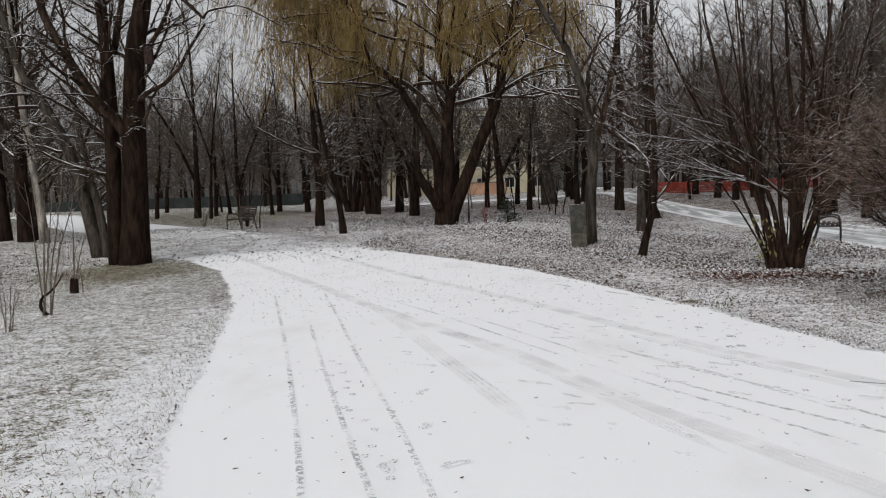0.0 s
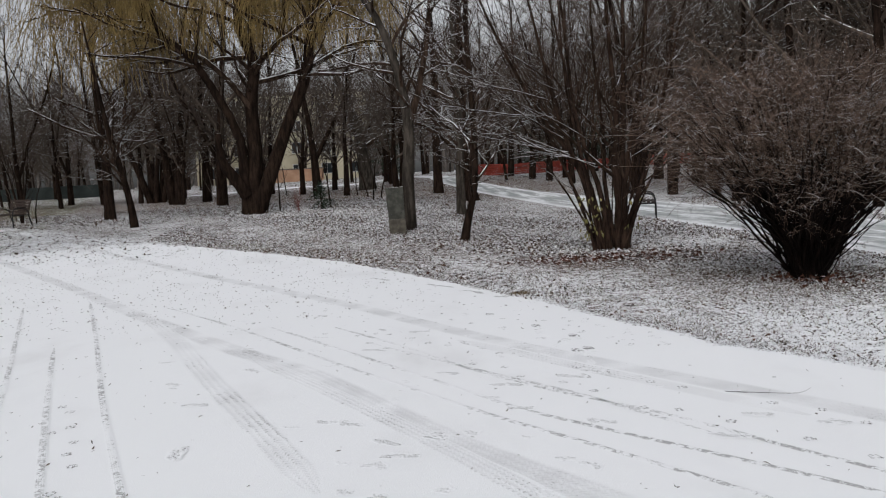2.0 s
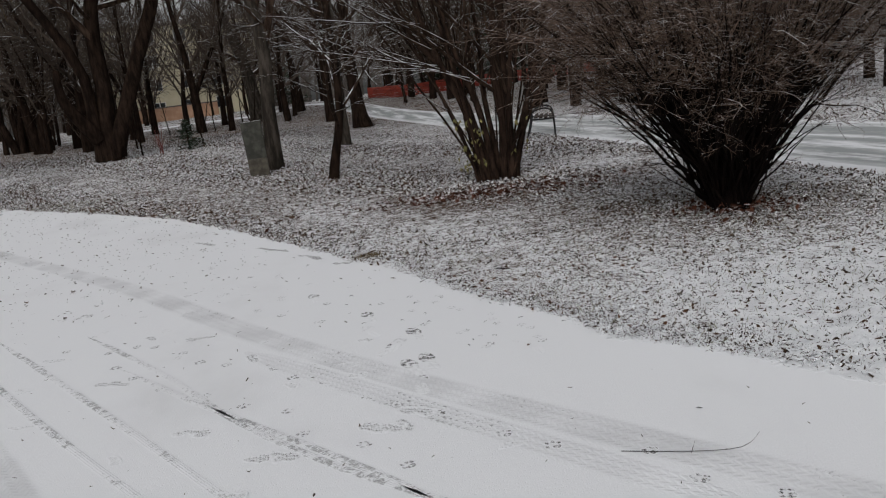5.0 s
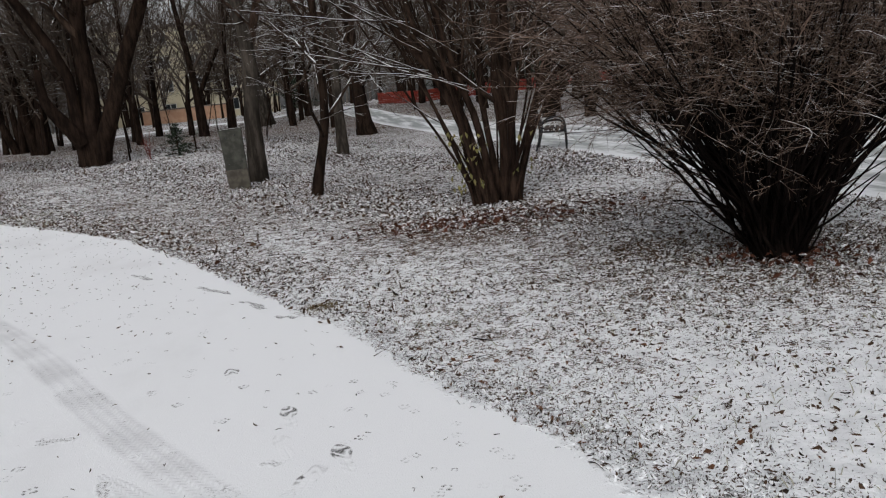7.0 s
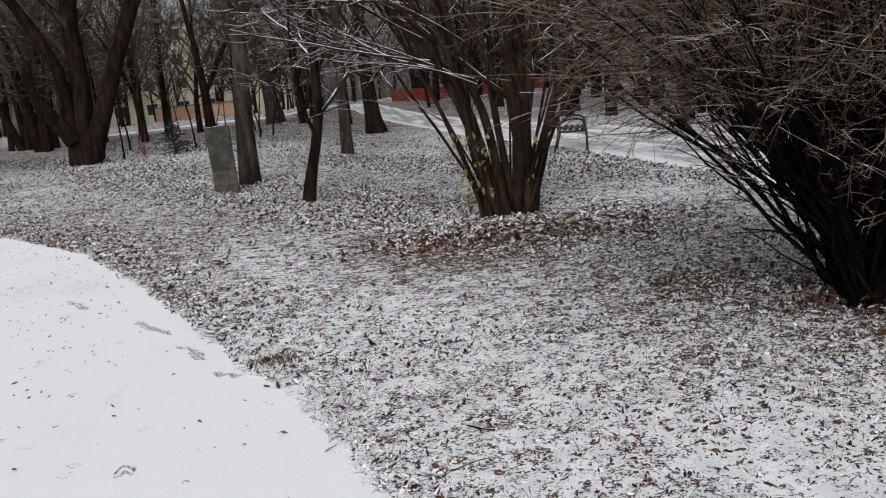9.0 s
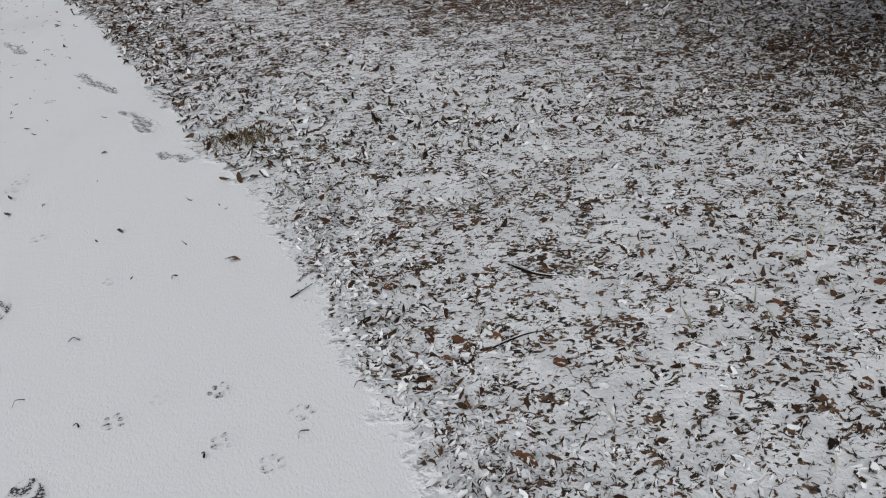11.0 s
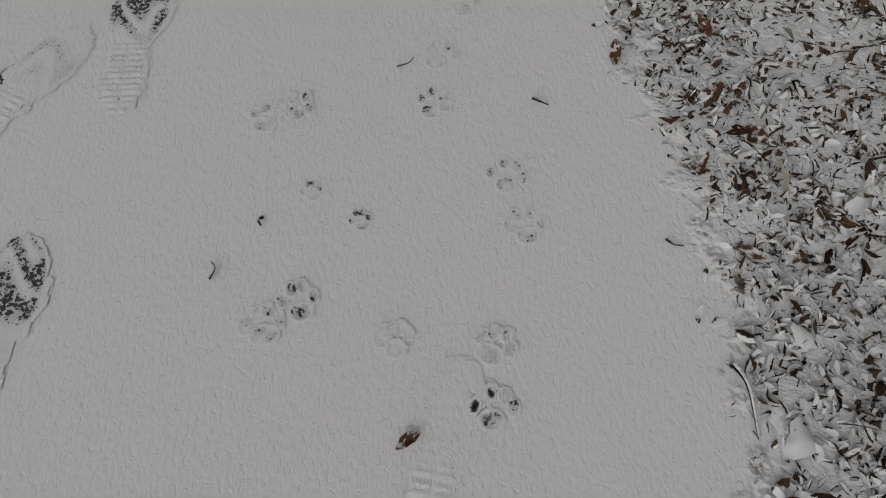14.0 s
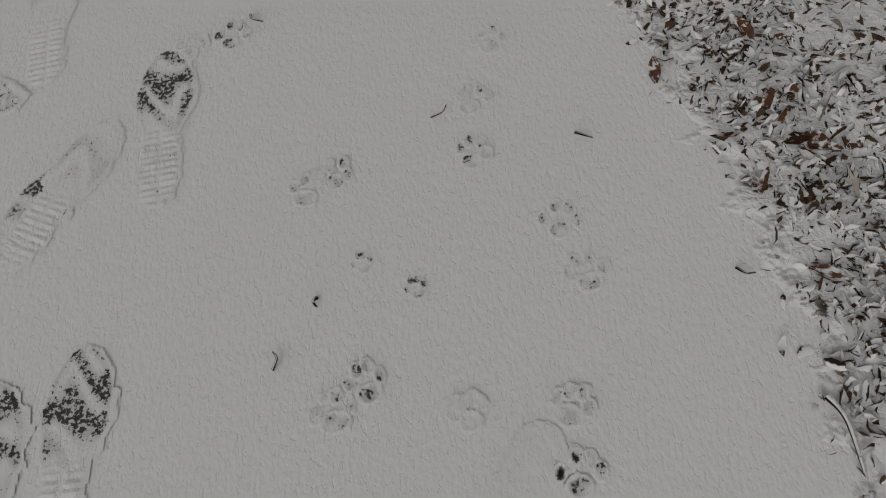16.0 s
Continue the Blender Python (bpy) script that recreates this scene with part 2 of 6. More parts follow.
def leaf_material(name, dark, light, snow, cap=False):
    """Dead leaves; with cap, snow lies on each and leaves a dark crescent at one edge: bare leaf, and painted shade of
    the gaps.
    """
    m, nt, b = material(name)
    n = Nodes(nt)
    isle = n.geo.outputs["Random Per Island"]
    col = n.mix(isle, dark, light)
    col = n.mix(n.ramp(n.noise(70, 3), 0.4, 0.7, 0.0, 0.5), col, dark)
    if cap:
        bare = n.math("ADD", n.attr("rim"), n.math("MULTIPLY", n.math("SUBTRACT", n.noise(120, 3, 0.6), 0.5), 0.7))
        bare = n.math("ADD", bare, n.math("MULTIPLY", n.math("SUBTRACT", isle, 0.5), 0.5))
        lie = n.math("MULTIPLY", n.ramp(bare, 0.62 + 0.2 * snow, 0.50 + 0.2 * snow), n.ramp(n.math("ABSOLUTE", n.up()), 0.30, 0.50))
        col = n.mix(lie, col, n.mix(n.ramp(n.noise(7, 4), 0.35, 0.7), SNOW, SNOW_GREY))
    else:
        lie = n.math("ADD", n.math("ABSOLUTE", n.up()), n.math("MULTIPLY", n.math("SUBTRACT", n.noise(75, 3), 0.5), 1.5))
        lie = n.math("ADD", lie, n.math("MULTIPLY", n.math("SUBTRACT", isle, 0.5), 0.35))
        col = n.mix(n.ramp(lie, 1.0 - snow, 1.2 - snow), col, SNOW_GREY)
    n.put(b.inputs["Base Color"], col)
    b.inputs["Roughness"].default_value = 0.8
    b.inputs["Specular IOR Level"].default_value = 0.08
    return m


m_litter = leaf_material("snowed_leaf_litter", (0.014, 0.010, 0.008), (0.085, 0.054, 0.035), 0.38, True)
m_litter_far = leaf_material("half_bare_leaf_litter", (0.012, 0.008, 0.0062), (0.10, 0.060, 0.037), -0.6, True)
m_litter_dark = leaf_material("bare_dark_leaves", (0.012, 0.008, 0.0062), (0.085, 0.05, 0.031), -1.5, True)
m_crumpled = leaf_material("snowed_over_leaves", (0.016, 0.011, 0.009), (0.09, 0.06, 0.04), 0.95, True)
m_leaf_brown = leaf_material("brown_leaves", (0.055, 0.028, 0.017), (0.15, 0.07, 0.036), 0.22)
m_leaf_red = leaf_material("dark_red_brown_leaves", (0.04, 0.017, 0.011), (0.12, 0.05, 0.032), 0.2)
m_leaf_green = leaf_material("yellow_green_leaves", (0.11, 0.105, 0.04), (0.23, 0.20, 0.08), 0.0)
m_grass = leaf_material("frosted_grass", (0.16, 0.155, 0.115), (0.46, 0.45, 0.38), 0.0)


def plain(name, dark, light, scale=8.0, rough=0.7, metal=0.0, snow=0.0, bump=0.0):
    """A surface with grain and stains, and snow on top where asked."""
    m, nt, b = material(name)
    n = Nodes(nt)
    col = n.mix(n.ramp(n.noise(scale, 5, 0.6), 0.35, 0.7), dark, light)
    col = n.mix(n.ramp(n.noise(scale * 0.18, 3), 0.5, 0.8, 0.0, 0.4), col, tuple(c * 0.55 for c in dark))
    if snow:
        lie = n.math("ADD", n.up(), n.math("MULTIPLY", n.math("SUBTRACT", n.noise(9, 3), 0.5), 0.6))
        col = n.mix(n.ramp(lie, 1.0 - snow, 1.1 - snow), col, SNOW)
    n.put(b.inputs["Base Color"], col)
    b.inputs["Roughness"].default_value, b.inputs["Metallic"].default_value = rough, metal
    if bump:
        n.bump(n.noise(scale * 4, 4), bump, 0.01, b)
    return m


m_slat = plain("dark_bench_wood", (0.016, 0.010, 0.008), (0.045, 0.028, 0.02), 14, 0.7, 0, 0.0, 0.3)
m_iron = plain("black_iron", (0.012, 0.012, 0.013), (0.03, 0.03, 0.032), 20, 0.55, 0.4)
m_slab = plain("weathered_grey_slab", (0.026, 0.026, 0.021), (0.06, 0.059, 0.049), 7, 0.8, 0, 0.2, 0.4)
m_slab_low = plain("bare_lower_slab", (0.042, 0.037, 0.029), (0.085, 0.075, 0.06), 9, 0.85, 0, 0, 0.4)
m_box = plain("dark_red_box_wood", (0.012, 0.006, 0.005), (0.035, 0.016, 0.013), 16, 0.8, 0, 0.12, 0.3)
m_net = plain("orange_red_netting", (0.20, 0.026, 0.016), (0.32, 0.045, 0.026), 3, 0.6)
m_post = plain("dark_red_posts", (0.10, 0.03, 0.025), (0.2, 0.05, 0.04), 10, 0.7)
m_wall_orange = plain("orange_render", (0.34, 0.20, 0.13), (0.43, 0.27, 0.18), 1.5, 0.9)
m_wall_yellow = plain("pale_yellow_render", (0.50, 0.45, 0.32), (0.59, 0.54, 0.40), 0.5, 0.9)
m_wall_beige = plain("beige_render", (0.50, 0.42, 0.32), (0.60, 0.52, 0.41), 0.5, 0.9)
m_roof = plain("snowy_roof", (0.10, 0.08, 0.07), (0.18, 0.15, 0.13), 2, 0.8, 0, 0.5)
m_window = plain("dark_window_glass", (0.02, 0.024, 0.028), (0.05, 0.056, 0.06), 0.6, 0.15)
m_frame = plain("white_window_frames", (0.6, 0.6, 0.58), (0.75, 0.75, 0.72), 3, 0.6)
m_needle = leaf_material("conifer_needles", (0.012, 0.018, 0.012), (0.04, 0.055, 0.035), 0.06)
m_hedge = plain("teal_green_board", (0.008, 0.011, 0.0105), (0.02, 0.026, 0.024), 0.7, 0.8)


def print_material():
    """Trodden snow with dark asphalt showing where it is worn through."""
    m, nt, b = material("trodden_snow")
    n = Nodes(nt)
    bare = n.math("ADD", n.attr("bare"), n.math("MULTIPLY", n.math("SUBTRACT", n.noise(165, 4, 0.65), 0.5), 2.2))
    bare = n.math("MULTIPLY", n.ramp(bare, 0.44, 0.56), n.ramp(n.attr("bare"), 0.05, 0.2))
    snowy = n.mix(n.ramp(n.attr("bare"), 0.02, 0.5, 0.0, 0.75), path_snow(n), (0.50, 0.505, 0.52))
    n.put(b.inputs["Base Color"], n.mix(bare, snowy, n.mix(n.noise(220, 2), (0.02, 0.02, 0.02), (0.10, 0.097, 0.095))))
    b.inputs["Roughness"].default_value = 0.9
    n.bump(path_grain(n), 0.38, 0.012, b)
    return m


m_print = print_material()


def track_material(name, strength, grey, lugs_by=0.9, broken=0.0):
    """A wheel track: pressed snow with rows of tread across it."""
    m, nt, b = material(name)
    n = Nodes(nt)
    uv = nt.nodes.new("ShaderNodeUVMap").outputs[0]
    sep = nt.nodes.new("ShaderNodeSeparateXYZ")
    n.link(uv, sep.inputs[0])
    u, v = sep.outputs[0], sep.outputs[1]
    # v runs 0 to 1 across, u along in metres
    side = n.ramp(n.math("ABSOLUTE", n.math("SUBTRACT", v, 0.5)), 0.47, 0.25)
    rows = n.math("SINE", n.math("ADD", n.math("MULTIPLY", v, 31.0), n.math("MULTIPLY", n.noise(6, 3), 5.0)))
    lugs = n.math("SINE", n.math("ADD", n.math("MULTIPLY", n.math("ADD", u, n.math("MULTIPLY", n.noise(9, 3), 0.03)), 150.0), n.math("MULTIPLY", rows, 2.0)))
    tread = n.math("MULTIPLY", n.math("ADD", n.math("MULTIPLY", lugs, 0.3), n.math("MULTIPLY", rows, 0.35)), 1.0)
    long_n = n.noise(0.9, 4, 0.6, n.scaled(1, 1, 1))
    worn = n.math("ADD", n.math("MULTIPLY", tread, lugs_by), n.math("MULTIPLY", n.math("SUBTRACT", n.noise(42, 5, 0.75, None, 1.2), 0.5), 4.2))
    worn = n.math("ADD", worn, n.math("MULTIPLY", n.math("SUBTRACT", long_n, 0.56), 4.0))
    worn = n.math("MULTIPLY", n.ramp(n.math("ADD", worn, 0.7 * broken), 0.2, 0.9), side)
    if broken:
        worn = n.math("MULTIPLY", worn, n.ramp(n.noise(17, 4, 0.7, None, 0.8), 0.45, 0.53))
    press = n.math("MULTIPLY", n.math("MULTIPLY", side, grey), n.ramp(n.noise(2.0, 4), 0.25, 0.7))
    col = n.mix(press, path_snow(n), (0.55, 0.555, 0.57))
    col = n.mix(n.math("MULTIPLY", worn, strength), col, (0.11, 0.11, 0.11))
    n.put(b.inputs["Base Color"], col)
    b.inputs["Roughness"].default_value = 0.92
    n.bump(n.math("ADD", n.math("MULTIPLY", n.math("MULTIPLY", tread, side), 0.5), path_grain(n)), 0.38, 0.012, b)
    return m


m_track = track_material("car_track", 0.7, 0.62, 0.15)
m_track_faint = track_material("faint_track", 0.7, 0.3, 0.75)
m_track_thin = track_material("thin_wheel_line", 0.62, 0.05, 0.1, 1.2)

# ---------------------------------------------------------------- ground and paths
def outline_distance(px, py, poly):
    """Signed distance to a closed outline: negative inside."""
    poly = np.array(poly, dtype=float)
    best = np.full(px.shape, 1e9)
    inside = np.zeros(px.shape, dtype=bool)
    for (ax, ay), (bx, by) in zip(poly, np.roll(poly, -1, axis=0)):
        dx, dy = bx - ax, by - ay
        t = np.clip(((px - ax) * dx + (py - ay) * dy) / (dx * dx + dy * dy), 0, 1)
        best = np.minimum(best, np.hypot(px - ax - t * dx, py - ay - t * dy))
        cross = ((ay > py) != (by > py)) & (px < (bx - ax) * (py - ay) / (by - ay + 1e-12) + ax)
        inside ^= cross
    return np.where(inside, -best, best)


MAIN_PATH = [(-0.55, 2.2), (-1.07, 3.6), (-1.55, 4.8), (-1.95, 6.1), (-2.6, 8.2), (-3.55, 11.2), (-5.1, 14.8), (-6.15, 17.0), (-8.0, 19.3), (-9.9, 21.0),
             (-13.5, 25.5), (-19.5, 33.2), (-30, 47), (-60, 85), (-66, 82), (-44.7, 74.6), (-18.9, 40.7), (-8.3, 26.9), (-4.9, 23.0), (-2.0, 19.5), (-0.3, 17.5),
             (0.9, 15.85), (1.8, 13.85), (2.5, 12.1), (2.97, 10.85), (3.3, 10.1), (3.52, 9.3), (3.62, 8.95), (3.8, 8.5), (3.95, 8.2), (4.05, 7.95), (4.08, 7.6),
             (4.42, 7.08), (4.86, 6.25), (5.9, 4.7), (7.6, 2.6), (10.5, -1.5), (15, -9), (4, -14), (1.2, -5), (0.3, -1.2), (-0.1, 0.8)]
SIDE_PATH = [(8.9, -12), (8.7, 12), (8.85, 16), (8.93, 23), (8.6, 30), (8.3, 36.7), (7.7, 43), (7.0, 55), (6.8, 66), (9.0, 66), (9.2, 60), (9.6, 50), (10.4, 42),
             (11.6, 34), (12.2, 29), (12.15, 23), (12.3, 16), (12.6, 2), (13, -12)]
CROSS_PATH = [(-13.5, 68.4), (-9.5, 69.3), (-4, 74.5), (2.8, 73), (8, 66.5), (9, 68.5), (4, 77.5), (-4, 79), (-10, 73.5), (-13.5, 71)]


def ground_grid():
    def axis(lo, hi, step, far, rate):
        fine = np.arange(lo, hi + 1e-6, step)
        up, down, s = [hi], [lo], step
        while up[-1] < far:
            s *= rate
            up.append(up[-1] + s)
        s = step
        while down[-1] > -far:
            s *= rate
            down.append(down[-1] - s)
        return np.concatenate([down[:0:-1], fine, up[1:]])

    xs, ys = axis(-14, 14, 0.25, 900, 1.16), axis(-3, 46, 0.25, 900, 1.13)
    X, Y = np.meshgrid(xs, ys)
    e1, e2, e3 = (outline_distance(X, Y, p) for p in (MAIN_PATH, SIDE_PATH, CROSS_PATH))
    edge = np.minimum(np.minimum(e1, e2), e3)
    Z = terrain(X, Y) + 0.015 * np.sin(X * 1.3 + 0.7 * Y) * smooth(edge, 0.1, 0.8) * smooth(Y, 9, 14)
    Z = Z + 0.010 * smooth(edge, 0.05, 0.4)
    # more leaves show under the trees, fewer beside the path and near the bush
    cover = 0.27 + 0.24 * smooth(Y, 9, 13.5) + 0.16 * smooth(0.75 - np.abs(e1 - 0.4), 0, 0.5) * smooth(Y, 7, 8) * (1 - 0.75 * smooth(Y, 9.5, 11))
    cover -= 0.16 * smooth(3.6 - np.hypot((X - 6.0) / 1.6, Y - 6.6), 0, 3)
    # more litter round the bush, its darkness also standing in for the bush's shadow
    cover += 0.27 * smooth(2.7 - np.hypot(X - 6.3, Y - 10.1), 0, 2.2)
    cover += 0.16 * smooth(2.4 - np.hypot(X - 5.2, Y - 13.6), 0, 2)
    cover += 0.06 * smooth(5.0 - np.hypot(X - 2.0, Y - 18.5), 0, 4)
    cover = np.where(X < -1.0 - 0.28 * Y, 0.47 + 0.1 * smooth(Y, 9, 16) + 0.22 * smooth(3 - np.hypot(X + 8.5, Y - 17.2), 0, 2.5), cover)
    cover += 0.14 * smooth(Y, 30, 45) - 0.10 * smooth(Y, 58, 75)
    cover = cover - 0.08 * smooth(X, 12, 14)
    # leaves strewn on the bend of the path
    bend = smooth(12 - np.hypot((X + 10) / 1.5, Y - 28), 0, 5)
    edge = np.where(e1 < 0, np.maximum(edge, edge * (1 - bend) + 0.03 * bend), edge)
    cover = np.where(e1 < 0.2, cover - 0.07 * bend, cover)
    grass = smooth(-0.6 - 0.28 * Y - X, 0, 0.7) * 0.9 + 0.08 * smooth(X, 3, 5) * smooth(12 - Y, 0, 3)
    packed = smooth(-e2, 0.05, 0.5)
    verts = np.stack([X, Y, Z], axis=-1).reshape(-1, 3)
    ny, nx = X.shape
    idx = np.arange(nx * ny).reshape(ny, nx)
    quads = np.stack([idx[:-1, :-1], idx[:-1, 1:], idx[1:, 1:], idx[1:, :-1]], axis=-1).reshape(-1, 4)

    def pick(e):
        return (e.reshape(-1)[quads] < 0).any(axis=1)

    a1 = pick(e1)
    a2 = pick(e2) & ~a1
    a3 = pick(e3) & ~a1 & ~a2
    rest = ~(a1 | a2 | a3)
    for name, keep, label, cat in (("ground", rest, "lawn of leaf litter and grass under thin snow", "ground"),
                                   ("path_main", a1, "wide asphalt path under thin clean snow", "path"),
                                   ("path_side", a2, "park path covered with packed grey snow", "path"),
                                   ("path_cross", a3, "far park path covered with snow", "path")):
        q = quads[keep]
        used, inv = np.unique(q, return_inverse=True)
        me = mesh_from(name, verts[used], [inv.reshape(-1, 4)], {"edge": edge.reshape(-1)[used], "cover": cover.reshape(-1)[used], "grass": grass.reshape(-1)[used], "packed": packed.reshape(-1)[used]}, True)
        tagged(ob_mesh(name, me, m_ground), label, cat, "", "structure")


ground_grid()


# ---------------------------------------------------------------- trees
def curve_through(points, radii, n):
    """n points of a smooth line through the given ones, with radii."""
    p, r = np.array(points, dtype=float), np.array(radii, dtype=float)
    k = len(p)
    t = np.linspace(0, k - 1, n)
    i = np.minimum(t.astype(int), k - 2)
    f = (t - i)[:, None]
    p0, p1, p2, p3 = p[np.maximum(i - 1, 0)], p[i], p[i + 1], p[np.minimum(i + 2, k - 1)]
    q = 0.5 * (2 * p1 + (p2 - p0) * f + (2 * p0 - 5 * p1 + 4 * p2 - p3) * f ** 2 + (3 * p1 - p0 - 3 * p2 + p3) * f ** 3)
    return q, np.interp(t, np.arange(k), r)


def limb(rg, start, direction, length, r0, r1, n, wander, rise):
    """A wandering tapered line from start."""
    d = np.array(direction, dtype=float)
    d /= np.linalg.norm(d) + 1e-9
    p, pts, step = np.array(start, dtype=float), [], length / (n - 1)
    for k in range(n):
        pts.append(p.copy())
        d = d + np.array([rg.gauss(0, wander), rg.gauss(0, wander), rg.gauss(0, wander) + rise])
        d /= np.linalg.norm(d) + 1e-9
        p = p + d * step
    return np.array(pts), np.linspace(r0, r1, n)


def sprout(rg, line, count, lo, hi, angle, ratio, n, wander, rise, thick=0.5, least=0.003, shrink=0.55, reach=None, tip=0.35):
    """Side branches along a line."""
    pts, rad = line
    seg = np.linalg.norm(np.diff(pts, axis=0), axis=1)
    total = seg.sum() if reach is None else reach
    out = []
    for k in range(count):
        f = lo + (hi - lo) * (k + rg.random()) / count
        t = f * (len(pts) - 1)
        i = min(int(t), len(pts) - 2)
        w = t - i
        p = pts[i] * (1 - w) + pts[i + 1] * w
        r = rad[i] * (1 - w) + rad[i + 1] * w
        d = pts[i + 1] - pts[i]
        d = d / (np.linalg.norm(d) + 1e-9)
        side = np.array([rg.gauss(0, 1), rg.gauss(0, 1), rg.gauss(0, 0.6)])
        side -= d * side.dot(d)
        side /= np.linalg.norm(side) + 1e-9
        a = radians(angle * (0.7 + 0.6 * rg.random()))
        length = total * ratio * (1 - shrink * f) * (0.7 + 0.6 * rg.random())
        r0 = max(least, min(r * thick, length * 0.022 + least * 0.5))
        out.append(limb(rg, p, d * math.cos(a) + side * math.sin(a), length, r0, max(least * 0.6, r0 * tip), n, wander, rise))
    return out


def flare(rad, base=1.45, count=2):
    rad = np.array(rad)
    for k in range(min(count, len(rad))):
        rad[k] *= 1 + (base - 1) * (1 - k / count)
    return rad


def finish_tree(name, x, y, label, trunks, limbs, twigs, m_trunk, m_crown, sink=0.12, group="", sides=9):
    """A tree from its lines, given about its base."""
    e = thing(name, x, y, tz(x, y), label, "tree" if "tree" in name or "willow" in name else "shrub", group)
    tr = []
    for p, r in trunks:
        p = np.array(p)
        p[0, 2] -= sink
        tr.append((p, r))
    tube_ob("trunk", tr, sides, m_trunk, e)
    v1, f1 = tubes(limbs, 5)
    v2, f2 = tubes(twigs, 3)
    me = mesh_from("crown", np.concatenate([v1, v2]), [f1, f2 + len(v1)], None, True)
    ob_mesh("crown", me, m_crown, e, "bare branches and twigs with a little snow")
    return e


def about(x, y, pts):
    """World points of a limb, taken about the tree's base."""
    b = np.array([x, y, tz(x, y)])
    return [tuple(np.array(p) - b) for p in pts]


def big_left_tree():
    rg = random.Random(3)
    x, y = -9.2, 18.75
    trunks = [curve_through(about(x, y, [(-9.1, 18.75, 0.0), (-9.0, 18.7, 1.0), (-8.87, 18.6, 2.47), (-8.73, 18.5, 4.13), (-8.6, 18.5, 5.5), (-8.39, 18.6, 6.6), (-8.0, 18.8, 9.5), (-7.8, 19, 13)]),
                            [0.43, 0.345, 0.31, 0.26, 0.235, 0.21, 0.15, 0.05], 16),
              curve_through(about(x, y, [(-9.55, 18.8, 0.0), (-9.5, 18.7, 1.2), (-9.42, 18.6, 2.6), (-9.36, 18.5, 4.9), (-9.45, 18.5, 6.7), (-9.7, 18.6, 10)]), [0.26, 0.22, 0.19, 0.16, 0.13, 0.05], 12)]
    limbs = [curve_through(about(x, y, [(-8.95, 18.5, 3.3), (-9.2, 18.35, 3.75), (-9.64, 18.1, 4.31), (-10.02, 18.0, 5.06), (-10.61, 17.9, 6.3), (-11.1, 17.8, 8.5)]), [0.17, 0.155, 0.14, 0.125, 0.1, 0.05], 10),
             curve_through(about(x, y, [(-8.5, 18.5, 6.2), (-8.0, 18.0, 6.8), (-7.4, 17.5, 6.58), (-7.06, 17.4, 6.47), (-6.36, 17.4, 5.8)]), [0.085, 0.075, 0.07, 0.06, 0.04], 11),
             curve_through(about(x, y, [(-6.36, 17.4, 5.8), (-6.23, 17.4, 5.96), (-5.75, 17.4, 6.02), (-5.39, 17.4, 6.0), (-4.46, 17.3, 5.46)]), [0.035, 0.03, 0.024, 0.02, 0.008], 10),
             curve_through(about(x, y, [(-8.75, 18.5, 3.4), (-8.4, 18.4, 3.7), (-8.1, 18.3, 4.3), (-7.7, 18.2, 4.6)]), [0.05, 0.04, 0.03, 0.015], 6),
             curve_through(about(x, y, [(-9.4, 18.9, 5.4), (-9.0, 18.6, 6.4), (-8.5, 18.3, 7.6)]), [0.1, 0.08, 0.04], 6)]
    l2 = []
    for b in trunks:
        l2 += sprout(rg, b, 15, 0.30, 1.0, 60, 0.3, 6, 0.13, 0.02, 0.3, 0.012)
    for b in limbs:
        l2 += sprout(rg, b, 8, 0.15, 1.0, 55, 0.55, 6, 0.13, -0.01, 0.4, 0.01)
    l3, l4 = [], []
    for b in l2:
        l3 += sprout(rg, b, 7, 0.1, 1.0, 45, 0.5, 4, 0.13, 0.01, 0.5, 0.006)
    for b in l3:
        l4 += sprout(rg, b, 4, 0.1, 1.0, 42, 0.6, 3, 0.1, 0.0, 0.6, 0.004)
    finish_tree("tree", x, y, "tall dark double-stemmed tree with a nesting box", trunks, limbs + l2, l3 + l4, m_bark, m_twig, sides=14)
    # the grey tree leaning behind it
    x, y = -11.1, 20.7
    tr = [curve_through(about(x, y, [(-11.1, 20.7, 0.1), (-11.35, 20.7, 1.2), (-11.7, 20.7, 2.7), (-12.3, 20.6, 4.2), (-13.1, 20.5, 5.6), (-13.6, 20.4, 8)]), [0.24, 0.2, 0.17, 0.14, 0.11, 0.05], 12),
          curve_through(about(x, y, [(-10.85, 20.6, 0.1), (-11.0, 20.6, 1.4), (-11.3, 20.5, 3.0), (-11.5, 20.4, 5.0)]), [0.13, 0.11, 0.09, 0.05], 9)]
    l1, l2, l3 = [], [], []
    for b in tr:
        l1 += sprout(rg, b, 12, 0.3, 1.0, 60, 0.42, 7, 0.13, -0.03, 0.45, 0.012)
    for b in l1:
        l2 += sprout(rg, b, 7, 0.15, 1.0, 45, 0.5, 5, 0.13, -0.01, 0.5, 0.007)
    for b in l2:
        l3 += sprout(rg, b, 5, 0.1, 1.0, 42, 0.6, 3, 0.1, 0.0, 0.6, 0.004)
    finish_tree("tree", x, y, "grey leaning tree beside a thick dark trunk", tr, l1, l2 + l3, m_bark_grey, m_twig)


